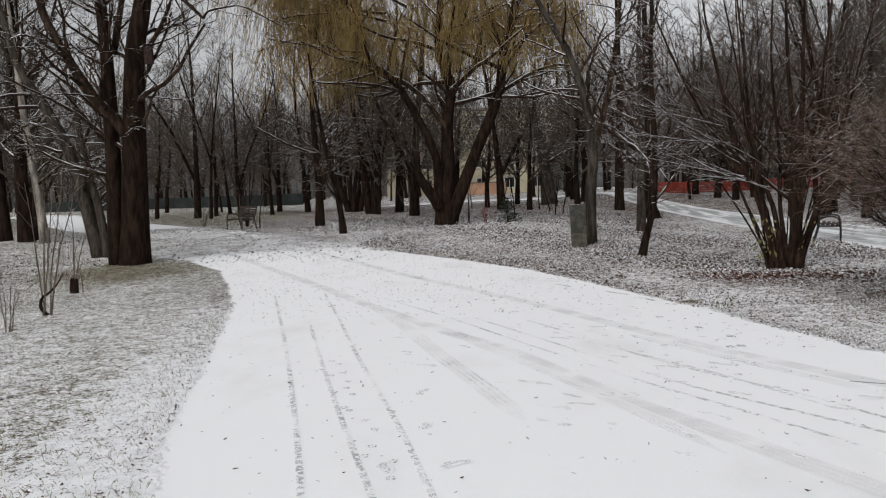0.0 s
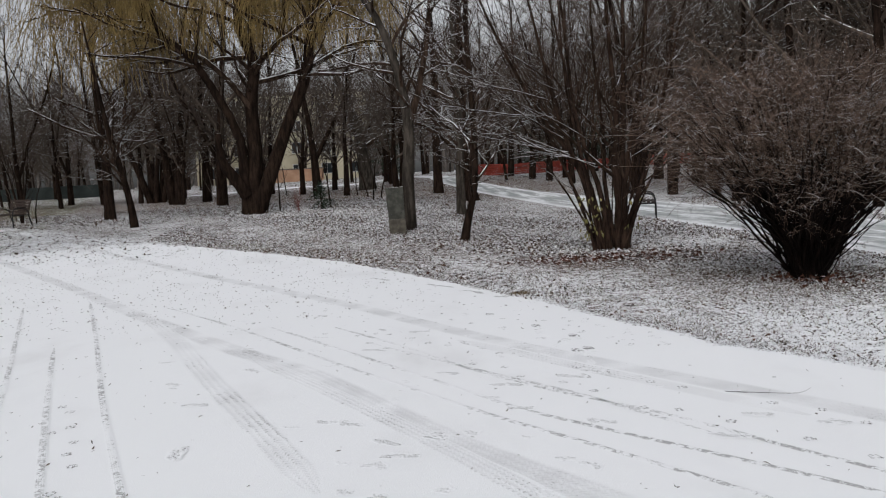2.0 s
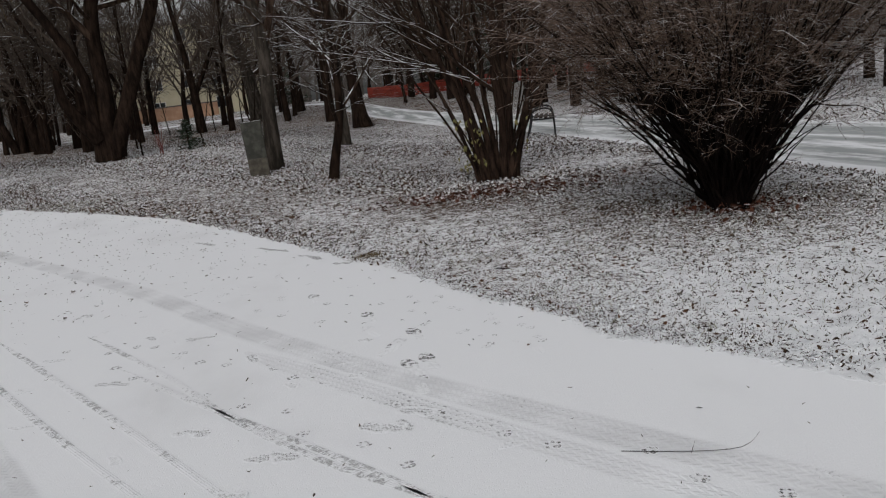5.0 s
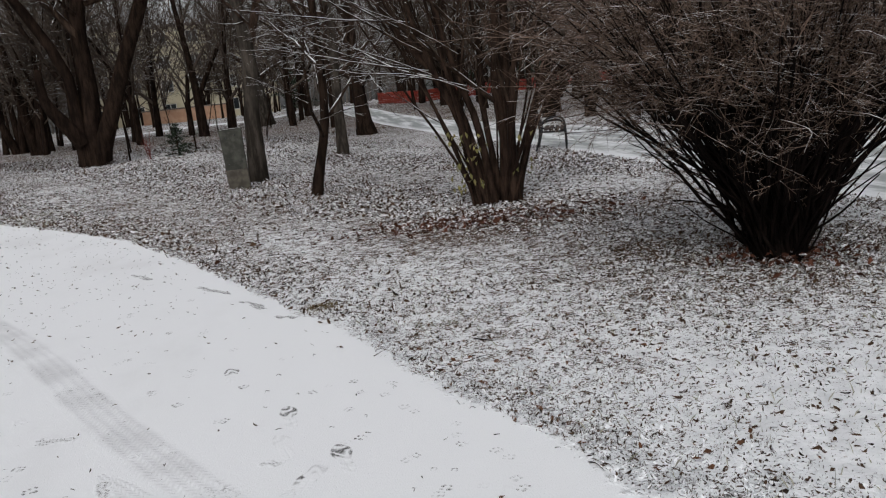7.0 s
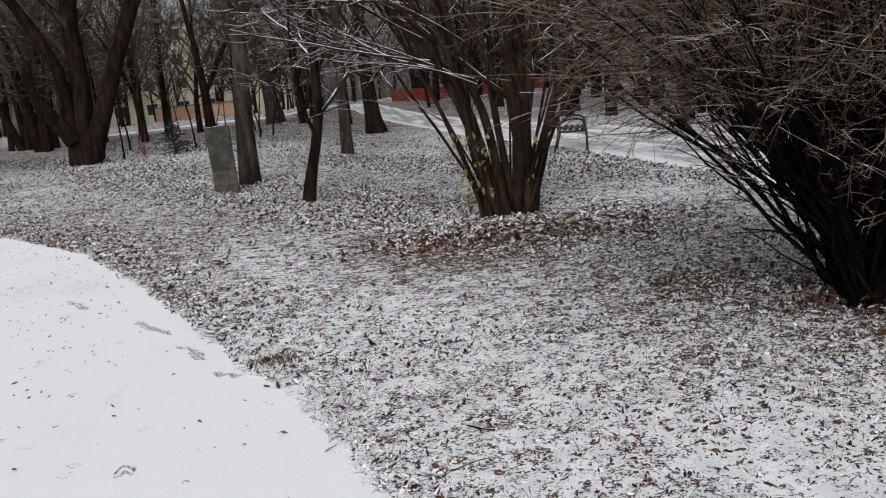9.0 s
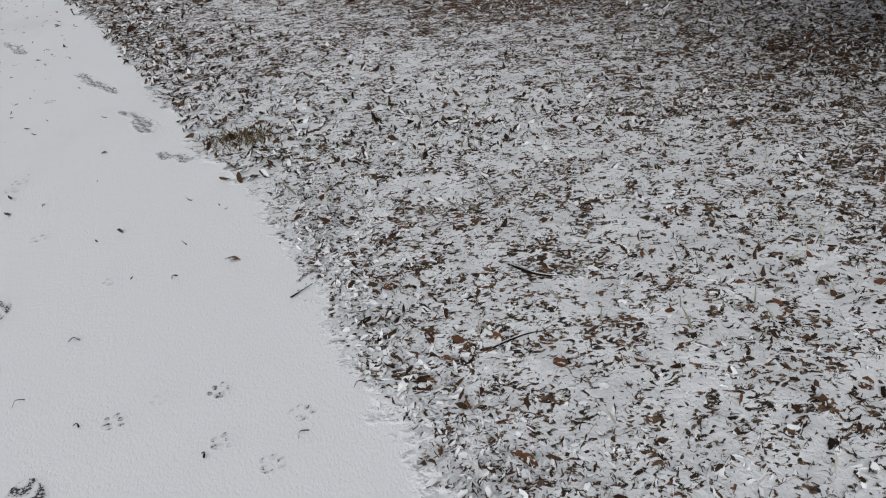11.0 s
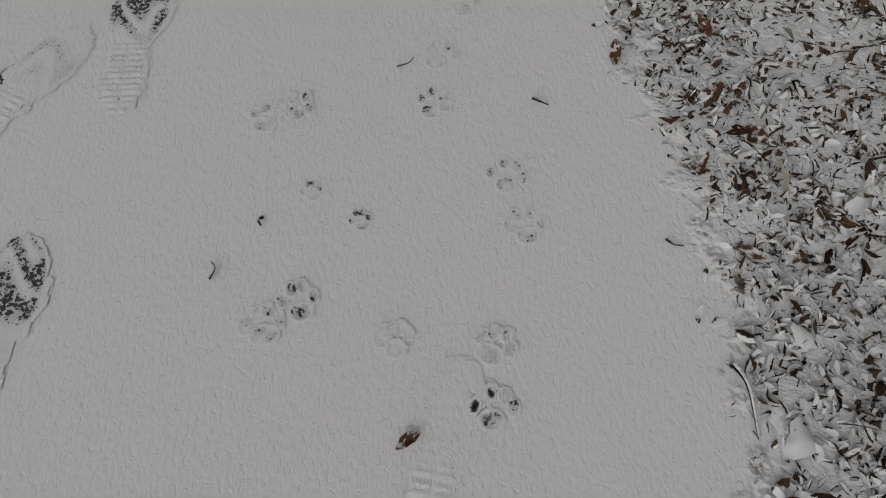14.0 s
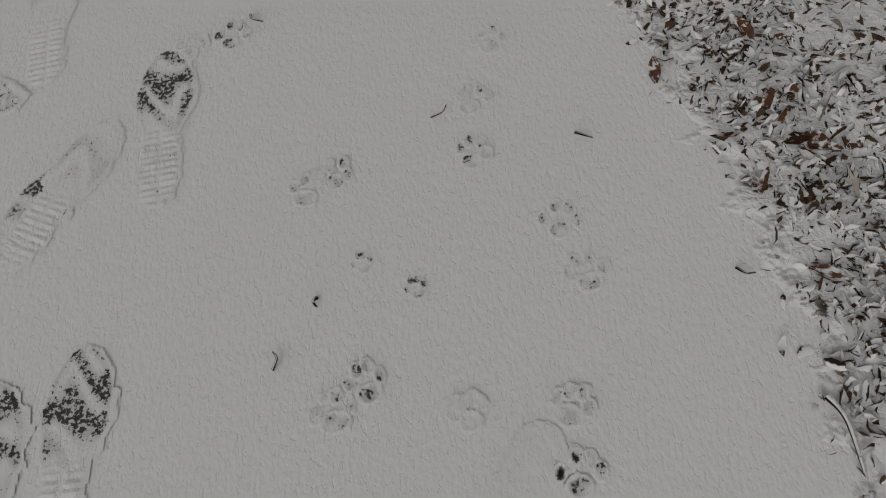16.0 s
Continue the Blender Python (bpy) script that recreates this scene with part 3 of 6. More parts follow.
def willow():
    rg = random.Random(5)
    x, y = -2.42, 29.74
    b = lambda pts: about(x, y, pts)
    trunks = [curve_through(b([(-2.4, 29.74, 0.3), (-2.38, 29.74, 1.2), (-2.2, 29.8, 2.5), (-2.22, 29.8, 4.2), (-2.02, 29.8, 5.6), (-2.45, 29.9, 6.9), (-2.33, 30, 8.8), (-2.2, 30, 12)]), [0.46, 0.36, 0.25, 0.22, 0.2, 0.16, 0.12, 0.05], 18),
              curve_through(b([(-2.15, 29.7, 0.7), (-1.9, 29.6, 1.3), (-1.03, 29.5, 3.35), (-0.24, 29.4, 5.13), (0.07, 29.4, 7.06), (0.48, 29.5, 8.4), (0.9, 29.6, 11.5)]), [0.28, 0.25, 0.205, 0.19, 0.17, 0.14, 0.05], 16),
              curve_through(b([(-2.5, 29.6, 1.0), (-2.6, 29.5, 1.7), (-2.66, 29.4, 3.16), (-3.57, 29.2, 5.06), (-4.18, 29.1, 5.95), (-4.92, 29, 6.6), (-5.6, 28.8, 8.5), (-6.2, 28.6, 11)]), [0.2, 0.18, 0.15, 0.13, 0.12, 0.1, 0.08, 0.03], 16),
              curve_through(b([(-2.55, 29.5, 1.2), (-2.95, 29.3, 1.75), (-3.29, 29.2, 2.4), (-3.3, 29.2, 3.2)]), [0.24, 0.2, 0.14, 0.1], 7)]
    limbs = [curve_through(b([(-2.2, 29.7, 4.0), (-2.8, 29.5, 4.9), (-3.6, 29.3, 5.7), (-4.2, 29.2, 6.0)]), [0.12, 0.1, 0.09, 0.07], 7),
             curve_through(b([(-2.0, 29.6, 5.4), (-1.4, 29.4, 5.9), (-0.9, 29.2, 6.6), (-0.7, 29.0, 7.6)]), [0.12, 0.09, 0.07, 0.05], 7),
             curve_through(b([(-4.2, 29.1, 5.9), (-5.2, 28.9, 6.4), (-6.3, 28.7, 6.9), (-7.2, 28.5, 7.9)]), [0.1, 0.08, 0.06, 0.03], 8)]
    arch = []
    for t in trunks[:3]:
        arch += sprout(rg, t, 22, 0.45, 1.0, 62, 0.42, 8, 0.1, 0.03, 0.5, 0.02)
    for k in range(20):
        z = rg.uniform(7.2, 12)
        arch.append(limb(rg, np.array([rg.uniform(-4, -1), 0, z]), (-1, rg.uniform(-0.9, 0.9), rg.uniform(0, 0.6)), rg.uniform(3, 7), 0.06, 0.02, 8, 0.08, 0.0))
    sub = []
    for a in arch + limbs:
        sub += sprout(rg, a, 5, 0.2, 1.0, 45, 0.45, 5, 0.12, 0.0, 0.5, 0.01)
    strands = []
    for a in arch + sub:
        cnt = 24 if len(a[0]) == 8 else 9
        for k in range(cnt):
            t = rg.random() * (len(a[0]) - 1)
            i = min(int(t), len(a[0]) - 2)
            p = a[0][i] + (a[0][i + 1] - a[0][i]) * (t - i)
            world_x = p[0]
            floor = (4.0 if world_x < -3.5 else 5.0) + 2.4 * rg.random() ** 1.5
            length = min(rg.uniform(1.2, 4.2), p[2] - floor)
            if length < 0.5:
                continue
            s, _ = limb(rg, p, (rg.gauss(0, 0.5), rg.gauss(0, 0.5), -0.5), length, 1, 1, 5, 0.05, -0.45)
            strands.append((s, np.linspace(0.011, 0.006, 5)))
    e = finish_tree("weeping_willow", x, y, "big weeping willow with three trunks and yellow hanging twigs", trunks, limbs + arch, sub, m_bark, m_twig, sides=14)
    tagged(tube_ob("strand_curtain", strands, 3, m_willow, e, "thin ochre hanging willow twigs"), kind="stuff")


def slender_trees():
    rg = random.Random(9)

    def build(x, y, pts, radii, n, label, seed, m_trunk, limbs_pts=(), count=10, low=0.35, name="tree"):
        rg2 = random.Random(seed)
        trunks = [curve_through(about(x, y, pts), radii, n)]
        trunks[0] = (trunks[0][0], flare(trunks[0][1], 1.25, 2))
        limbs = [curve_through(about(x, y, p), r, 9) for p, r in limbs_pts]
        l1 = list(limbs)
        for t in trunks + limbs:
            l1 += sprout(rg2, t, count, low, 1.0, 55, 0.36, 7, 0.12, 0.03, 0.45, 0.01)
        l2, l3, l4 = [], [], []
        for t in l1:
            l2 += sprout(rg2, t, 6, 0.15, 1.0, 45, 0.5, 5, 0.13, 0.02, 0.5, 0.006)
        for t in l2:
            l3 += sprout(rg2, t, 4, 0.1, 1.0, 42, 0.6, 4, 0.12, 0.0, 0.6, 0.004)
        for t in l3:
            l4 += sprout(rg2, t, 2, 0.2, 1.0, 40, 0.6, 3, 0.1, 0.0, 0.7, 0.0035)
        return finish_tree(name, x, y, label, trunks, l1, l2 + l3 + l4, m_trunk, m_twig)

    build(3.45, 18.3, [(3.43, 18.3, 0.0), (3.58, 18.3, 0.59), (3.73, 18.3, 1.23), (3.77, 18.3, 2.12), (3.75, 18.3, 3.3), (3.71, 18.3, 4.5), (3.8, 18.4, 6.5), (3.7, 18.5, 8.5)],
          [0.09, 0.08, 0.074, 0.07, 0.062, 0.055, 0.04, 0.015], 15, "slender dark tree with a trunk bowed at its foot", 21, m_bark, count=16, low=0.22)
    build(2.46, 21.2, [(2.45, 21.2, 0.1), (2.5, 21.2, 1.5), (2.59, 21.2, 2.55), (2.45, 21.2, 3.74), (2.05, 21.1, 5.1), (1.35, 21, 6.3), (0.6, 20.9, 8)],
          [0.17, 0.15, 0.14, 0.11, 0.09, 0.07, 0.03], 14, "grey tree with a leaning forked trunk behind the slab", 22, m_bark_grey,
          [([(2.58, 21.2, 2.6), (2.9, 21.3, 3.6), (3.2, 21.3, 5.0), (3.5, 21.4, 7.5)], [0.1, 0.085, 0.07, 0.03])], 12, 0.4)
    build(4.58, 27.5, [(4.58, 27.5, 0.05), (4.6, 27.5, 1.6), (4.66, 27.5, 3.2), (4.6, 27.6, 5.5), (4.7, 27.6, 9)], [0.15, 0.135, 0.125, 0.1, 0.03], 12, "straight grey young tree on the lawn", 23, m_bark_grey, (), 14, 0.3)
    build(6.32, 37.7, [(6.32, 37.7, 0.05), (6.2, 37.7, 1.2), (6.1, 37.7, 4), (6.2, 37.8, 8), (6.0, 38, 14)], [0.42, 0.29, 0.22, 0.14, 0.05], 13, "thick dark tree with spreading roots", 24, m_bark, (), 16, 0.3)
    build(5.6, 45, [(5.6, 45, 0.2), (5.6, 45, 3), (5.7, 45, 7), (5.6, 45, 13)], [0.26, 0.22, 0.17, 0.05], 11, "straight dark tree near the side path", 25, m_bark, (), 14, 0.3)
    build(2.0, 59, [(2.0, 59, 0.3), (1.8, 59, 2.4), (1.5, 59, 4.5), (0.6, 59, 7.5), (-0.8, 59, 11)], [0.6, 0.45, 0.36, 0.28, 0.1], 12, "pale-limbed old tree with a dark foot", 26, m_bark_grey,
          [([(1.7, 59, 3.4), (3.0, 59, 4.2), (4.6, 58.8, 4.8)], [0.16, 0.12, 0.05]), ([(1.5, 59, 4.4), (0.2, 58.8, 5.3), (-1.4, 58.6, 7.2)], [0.2, 0.14, 0.06])], 10, 0.4)
    build(-5.53, 26.4, [(-5.53, 26.4, 0.3), (-5.62, 26.4, 1.2), (-5.85, 26.4, 2.4), (-6.1, 26.4, 3.6), (-6.5, 26.4, 6.5)], [0.12, 0.1, 0.09, 0.075, 0.02], 11, "slender tree leaning over the lawn", 27, m_bark, (), 15, 0.3)
    build(-7.98, 32.3, [(-7.98, 32.3, 0.4), (-7.95, 32.3, 2), (-8.0, 32.3, 3.6), (-8.1, 32.3, 6), (-8.0, 32.3, 9)], [0.19, 0.165, 0.14, 0.09, 0.03], 12, "dark tree with upswept branches on the lawn", 28, m_bark,
          [([(-7.95, 32.3, 2.2), (-7.4, 32.3, 3.2), (-7.0, 32.3, 5.0), (-6.8, 32.3, 8)], [0.1, 0.08, 0.06, 0.02])], 16, 0.28)
    build(-17.3, 26.6, [(-17.3, 26.6, 0.3), (-17.35, 26.6, 3), (-17.2, 26.6, 6), (-17.5, 26.7, 11)], [0.27, 0.22, 0.18, 0.05], 11, "dark tree at the edge of the wood", 29, m_bark, (), 13, 0.3)
    build(-18.6, 27.3, [(-18.6, 27.3, 0.3), (-18.7, 27.3, 3), (-18.9, 27.3, 6), (-19.2, 27.4, 10)], [0.22, 0.18, 0.15, 0.05], 11, "dark tree at the edge of the wood", 30, m_bark, (), 13, 0.3)
    build(-16.2, 26.0, [(-16.2, 26, 0.3), (-16.35, 26, 2), (-16.7, 26, 5), (-17.0, 26, 9)], [0.17, 0.14, 0.12, 0.04], 11, "pale birch among dark trunks", 31, m_bark_pale, (), 13, 0.3)


def multi_stem_shrub():
    """The vase-shaped shrub with thick stems in front of the second bench."""
    rg = random.Random(14)
    x, y = 5.66, 15.1
    lines = [([(0.26, 0.02, 0), (0.22, 0.0, 0.71), (0.26, 0.0, 1.42), (0.32, 0.05, 2.2), (0.42, 0.1, 4.0), (0.5, 0.2, 6.2)], 0.10),
             ([(0.12, 0.0, 0), (0.16, 0.02, 0.83), (0.11, 0.0, 1.5), (0.16, 0.0, 2.4), (0.08, 0.1, 4.2), (0.1, 0.2, 6.3)], 0.085),
             ([(0.2, -0.1, 0), (0.27, -0.12, 0.8), (0.36, -0.1, 1.6), (0.62, -0.1, 3.2), (0.95, 0.0, 5.8)], 0.06),
             ([(0.3, 0.06, 0.0), (0.36, 0.05, 0.3), (0.51, 0.08, 0.83), (0.71, 0.1, 1.34), (0.86, 0.15, 1.8), (1.3, 0.2, 3.4), (1.75, 0.3, 5.0)], 0.055),
             ([(-0.1, 0.0, 0), (-0.32, -0.05, 0.95), (-0.55, -0.08, 1.5), (-0.87, -0.1, 1.94), (-1.2, -0.1, 2.4), (-1.9, -0.1, 3.8), (-2.5, 0.0, 5.4)], 0.062),
             ([(-0.16, -0.05, 0), (-0.4, -0.1, 1.03), (-0.67, -0.15, 1.74), (-0.9, -0.15, 2.37), (-1.3, -0.2, 3.9), (-1.6, -0.1, 5.8)], 0.052),
             ([(-0.04, -0.08, 0), (-0.2, -0.12, 0.95), (-0.36, -0.12, 1.62), (-0.55, -0.1, 2.5), (-0.72, 0.0, 4.0), (-0.85, 0.1, 5.9)], 0.05),
             ([(-0.2, 0.08, 0), (-0.3, 0.1, 0.9), (-0.42, 0.2, 1.8), (-0.6, 0.3, 3.2), (-1.0, 0.5, 5.6)], 0.045),
             ([(0.0, 0.0, 0.1), (0.0, 0.0, 0.4), (-0.06, 0.05, 1.22), (-0.04, 0.1, 2.2), (-0.1, 0.2, 4.0), (0.0, 0.3, 6.0)], 0.046),
             ([(-0.3, -0.02, 0), (-0.51, -0.05, 0.87), (-0.67, -0.08, 1.34), (-1.3, -0.1, 2.6), (-1.7, -0.1, 3.4)], 0.016),
             ([(-0.25, 0.0, 0), (-0.42, 0.02, 0.85), (-0.5, 0.0, 1.2), (-0.9, 0.1, 2.5), (-1.1, 0.2, 3.5)], 0.014)]
    stems = []
    for pts, r in lines:
        p, rr = curve_through(pts, r * np.linspace(1.0, 0.0, len(pts)) ** 0.75 + 0.008, 16)
        p[2:] += np.cumsum(np.array([[rg.gauss(0, 0.012), rg.gauss(0, 0.012), 0] for _ in range(14)]), axis=0)
        stems.append((p, rr))
    for k in range(13):
        a = rg.random() * 2 * math.pi
        tilt = rg.uniform(0.1, 0.46)
        r = rg.choice([0.014, 0.02, 0.028])
        stems.append(limb(rg, (math.cos(a) * 0.25 * rg.random(), math.sin(a) * 0.18, 0), (math.cos(a) * tilt * 1.1 - 0.04, math.sin(a) * tilt, 1), rg.uniform(4.0, 6.2), r, r * 0.25, 11, 0.06, 0.02))
    l2, l3, l4 = [], [], []
    for s in stems:
        l2 += sprout(rg, s, 7, 0.3, 1.0, 34, 0.36, 6, 0.08, 0.03, 0.5, 0.008)
    for k in range(4):
        z = rg.uniform(1.5, 3.0)
        l2.append(limb(rg, (-0.42 * z + 0.05, -0.12, z), (-1, rg.uniform(-0.3, 0.2), rg.uniform(0.1, 0.55)), rg.uniform(1.5, 2.6), 0.014, 0.005, 9, 0.07, 0.0))
    for k in range(6):
        z = rg.uniform(1.2, 2.6)
        side = -1 if k % 3 else 1
        l2.append(limb(rg, (side * z * 0.22, rg.uniform(-0.4, 0.1), z), (side * 1.0, rg.uniform(-0.5, 0.2), rg.uniform(0.35, 0.9)), rg.uniform(1.4, 2.8), 0.012, 0.004, 8, 0.05, -0.02))
    for s in l2:
        l3 += sprout(rg, s, 6, 0.3, 1.0, 36, 0.55, 4, 0.12, 0.02, 0.55, 0.0045)
    for s in l3:
        l4 += sprout(rg, s, 2, 0.1, 1.0, 40, 0.6, 3, 0.1, 0.0, 0.6, 0.003)
    e = thing("shrub", x, y, tz(x, y), "tall many-stemmed leafless shrub with a few yellow leaves", "shrub")
    for s in stems:
        s[0][0, 2] -= 0.15
        tube_ob("stem", [s], 7, m_shrub_stem, e)
    v1, f1 = tubes(l2, 4)
    v2, f2 = tubes(l3 + l4, 3)
    ob_mesh("crown", mesh_from("crown", np.concatenate([v1, v2]), [f1, f2 + len(v1)], None, True), m_twig, e, "fine bare twigs")
    v, f = leaf_cloud(rg, 55, lambda: (rg.choice([-0.55, -0.4, -0.32, 0.3]) + rg.gauss(0, 0.1), rg.gauss(-0.3, 0.1), rg.uniform(0.2, 0.95)), 0.06, 0.10, True)
    ob_mesh("leaves", mesh_from("leaves", v, [f]), m_leaf_green, e, "last yellow-green leaves")


def leaf_cloud(rg, count, place, small, large, hanging=False):
    """Small folded leaves at random turns: vertices and triangles."""
    vs, fs = [], []
    for k in range(count):
        s = rg.uniform(small, large)
        w = s * rg.uniform(0.18, 0.3)
        c = rg.uniform(0.1, 0.35) * s
        q = np.array([(-s / 2, 0, 0), (0, w, c), (s / 2, 0, rg.uniform(-0.2, 0.3) * s), (0, -w, c), (0, 0, 0)])
        e = Euler((rg.gauss(0, 0.6), rg.uniform(0.6, 1.5) if hanging else rg.gauss(0, 0.5), rg.uniform(0, 6.3)), "XYZ").to_matrix()
        q = q @ np.array(e).T + np.array(place())
        b = 5 * k
        vs.append(q)
        fs += [(b, b + 4, b + 1), (b + 1, b + 4, b + 2), (b + 2, b + 4, b + 3), (b + 3, b + 4, b)]
    return np.concatenate(vs), np.array(fs)


def round_bush():
    """The dense dark bush beside the path, with arching tips."""
    rg = random.Random(17)
    x, y = 6.56, 10.3
    stems, inner, l2, l3, l4 = [], [], [], [], []

    def stem(k, steep):
        """One shoot: steep at the foot, then straight outwards, its tip bending over."""
        a = rg.random() * 2 * math.pi
        lean = radians(42) * (rg.random() ** 0.7) * steep
        c, d, q = math.cos(a), math.sin(a), math.sqrt(rg.random())
        r = rg.uniform(0.008, 0.017)
        length = rg.uniform(1.55, 2.5) * (1 - 0.05 * lean)
        out, up = math.sin(lean), math.cos(lean)
        foot = np.array([c * 0.20 * q, d * 0.20 * q, -0.1])
        knee = foot + np.array([c * 0.10 * out, d * 0.10 * out, rg.uniform(0.28, 0.5)])
        mid = knee + length * 0.5 * np.array([c * out, d * out, up])
        tip = mid + length * 0.5 * np.array([c * (out * 1.15 + 0.04), d * (out * 1.15 + 0.04), up * 0.9])
        p, rr = curve_through([foot, knee, mid, tip], [r * 1.25, r, r * 0.7, r * 0.25], 11)
        p[3:] += np.cumsum(np.array([[rg.gauss(0, 0.042), rg.gauss(0, 0.042), rg.gauss(0, 0.02)] for _ in range(8)]), axis=0)
        return p, rr

    for k in range(250):
        stems.append(stem(k, 1.0))
    for k in range(150):
        inner.append(stem(k, 0.7))
    forks = []
    for s in stems:
        forks += sprout(rg, s, 2, 0.26, 0.7, 20, 0.42, 6, 0.09, 0.04, 0.75, 0.0042)
    for s in stems + inner[:40]:
        l2 += sprout(rg, s, 5, 0.64, 1.0, 42, 0.46, 5, 0.16, 0.02, 0.6, 0.0034)
    for s in forks:
        l2 += sprout(rg, s, 1, 0.6, 1.0, 45, 0.5, 4, 0.18, -0.02, 0.6, 0.0035)
    for s in l2:
        l3 += sprout(rg, s, 4, 0.15, 1.0, 48, 0.6, 3, 0.2, -0.03, 0.6, 0.0022)
    for s in l3:
        l4 += sprout(rg, s, 3, 0.1, 1.0, 48, 0.7, 3, 0.2, -0.02, 0.7, 0.0015)
    # long whips that arch out of the crown
    for k in range(230):
        p, r = rg.choice(stems)
        a = math.atan2(p[-1, 1], p[-1, 0]) + rg.gauss(0, 0.5)
        whip = limb(rg, p[rg.randint(7, 10)], (math.cos(a), math.sin(a), rg.uniform(0.1, 0.8)), rg.uniform(0.6, 1.35), 0.0045, 0.002, 8, 0.1, -0.05)
        l3.append(whip)
        l4 += sprout(rg, whip, 7, 0.15, 1.0, 48, 0.3, 3, 0.18, 0.0, 0.7, 0.0017)
    e = thing("bush", x, y, tz(x, y), "dense vase-shaped leafless bush with stems blackened for shade and dark reddish twigs", "bush")
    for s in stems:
        tube_ob("stem", [s], 4, m_bush_shaded, e)
    tagged(tube_ob("inner_growth", inner + forks, 3, m_bush_shaded, e, "crowded inner stems, blackened to stand in for shade"), kind="stuff")
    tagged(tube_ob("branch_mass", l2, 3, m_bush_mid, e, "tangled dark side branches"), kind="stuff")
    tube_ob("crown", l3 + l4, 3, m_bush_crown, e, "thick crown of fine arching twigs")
    # dry leaves caught round its foot
    v, f = leaf_cloud(rg, 320, lambda: (rg.gauss(0, 0.24), rg.gauss(-0.05, 0.24), 0.02 + rg.random() * 0.07), 0.05, 0.09)
    ob_mesh("dry_leaves", mesh_from("dry_leaves", v, [f]), m_leaf_red, e, "dry brown leaves round the foot")


def wood_tree(height, r, seed, fork):
    """A cheaper leafless tree for the middle distance."""
    rg = random.Random(seed)
    n = 7
    tp, _ = limb(rg, (0, 0, 0), (rg.uniform(-0.08, 0.08), 0, 1), height * 0.85, r, r * 0.2, n, 0.05, 0.05)
    trunks = [(tp, flare(r * (1 - 0.82 * np.linspace(0, 1, n) ** 1.1)))]
    if fork:
        trunks.append(limb(rg, tp[1 if fork == 2 else 2], (rg.choice([-0.45, 0.45]), rg.uniform(-0.3, 0.3), 1), height * 0.65, r * 0.65, r * 0.15, n, 0.06, 0.06))
    l1, l2, l3 = [], [], []
    for t in trunks:
        l1 += sprout(rg, t, 22 if not fork else 14, 0.14, 0.99, 46, 0.42, 5, 0.13, 0.06, 0.5, 0.014)
    for b in l1:
        l2 += sprout(rg, b, 10, 0.12, 1.0, 46, 0.5, 3, 0.14, 0.03, 0.55, 0.010)
    for b in l2:
        l3 += sprout(rg, b, 4, 0.1, 1.0, 42, 0.6, 2, 0.12, 0.02, 0.6, 0.0085)
    return trunks, l1, l2 + l3


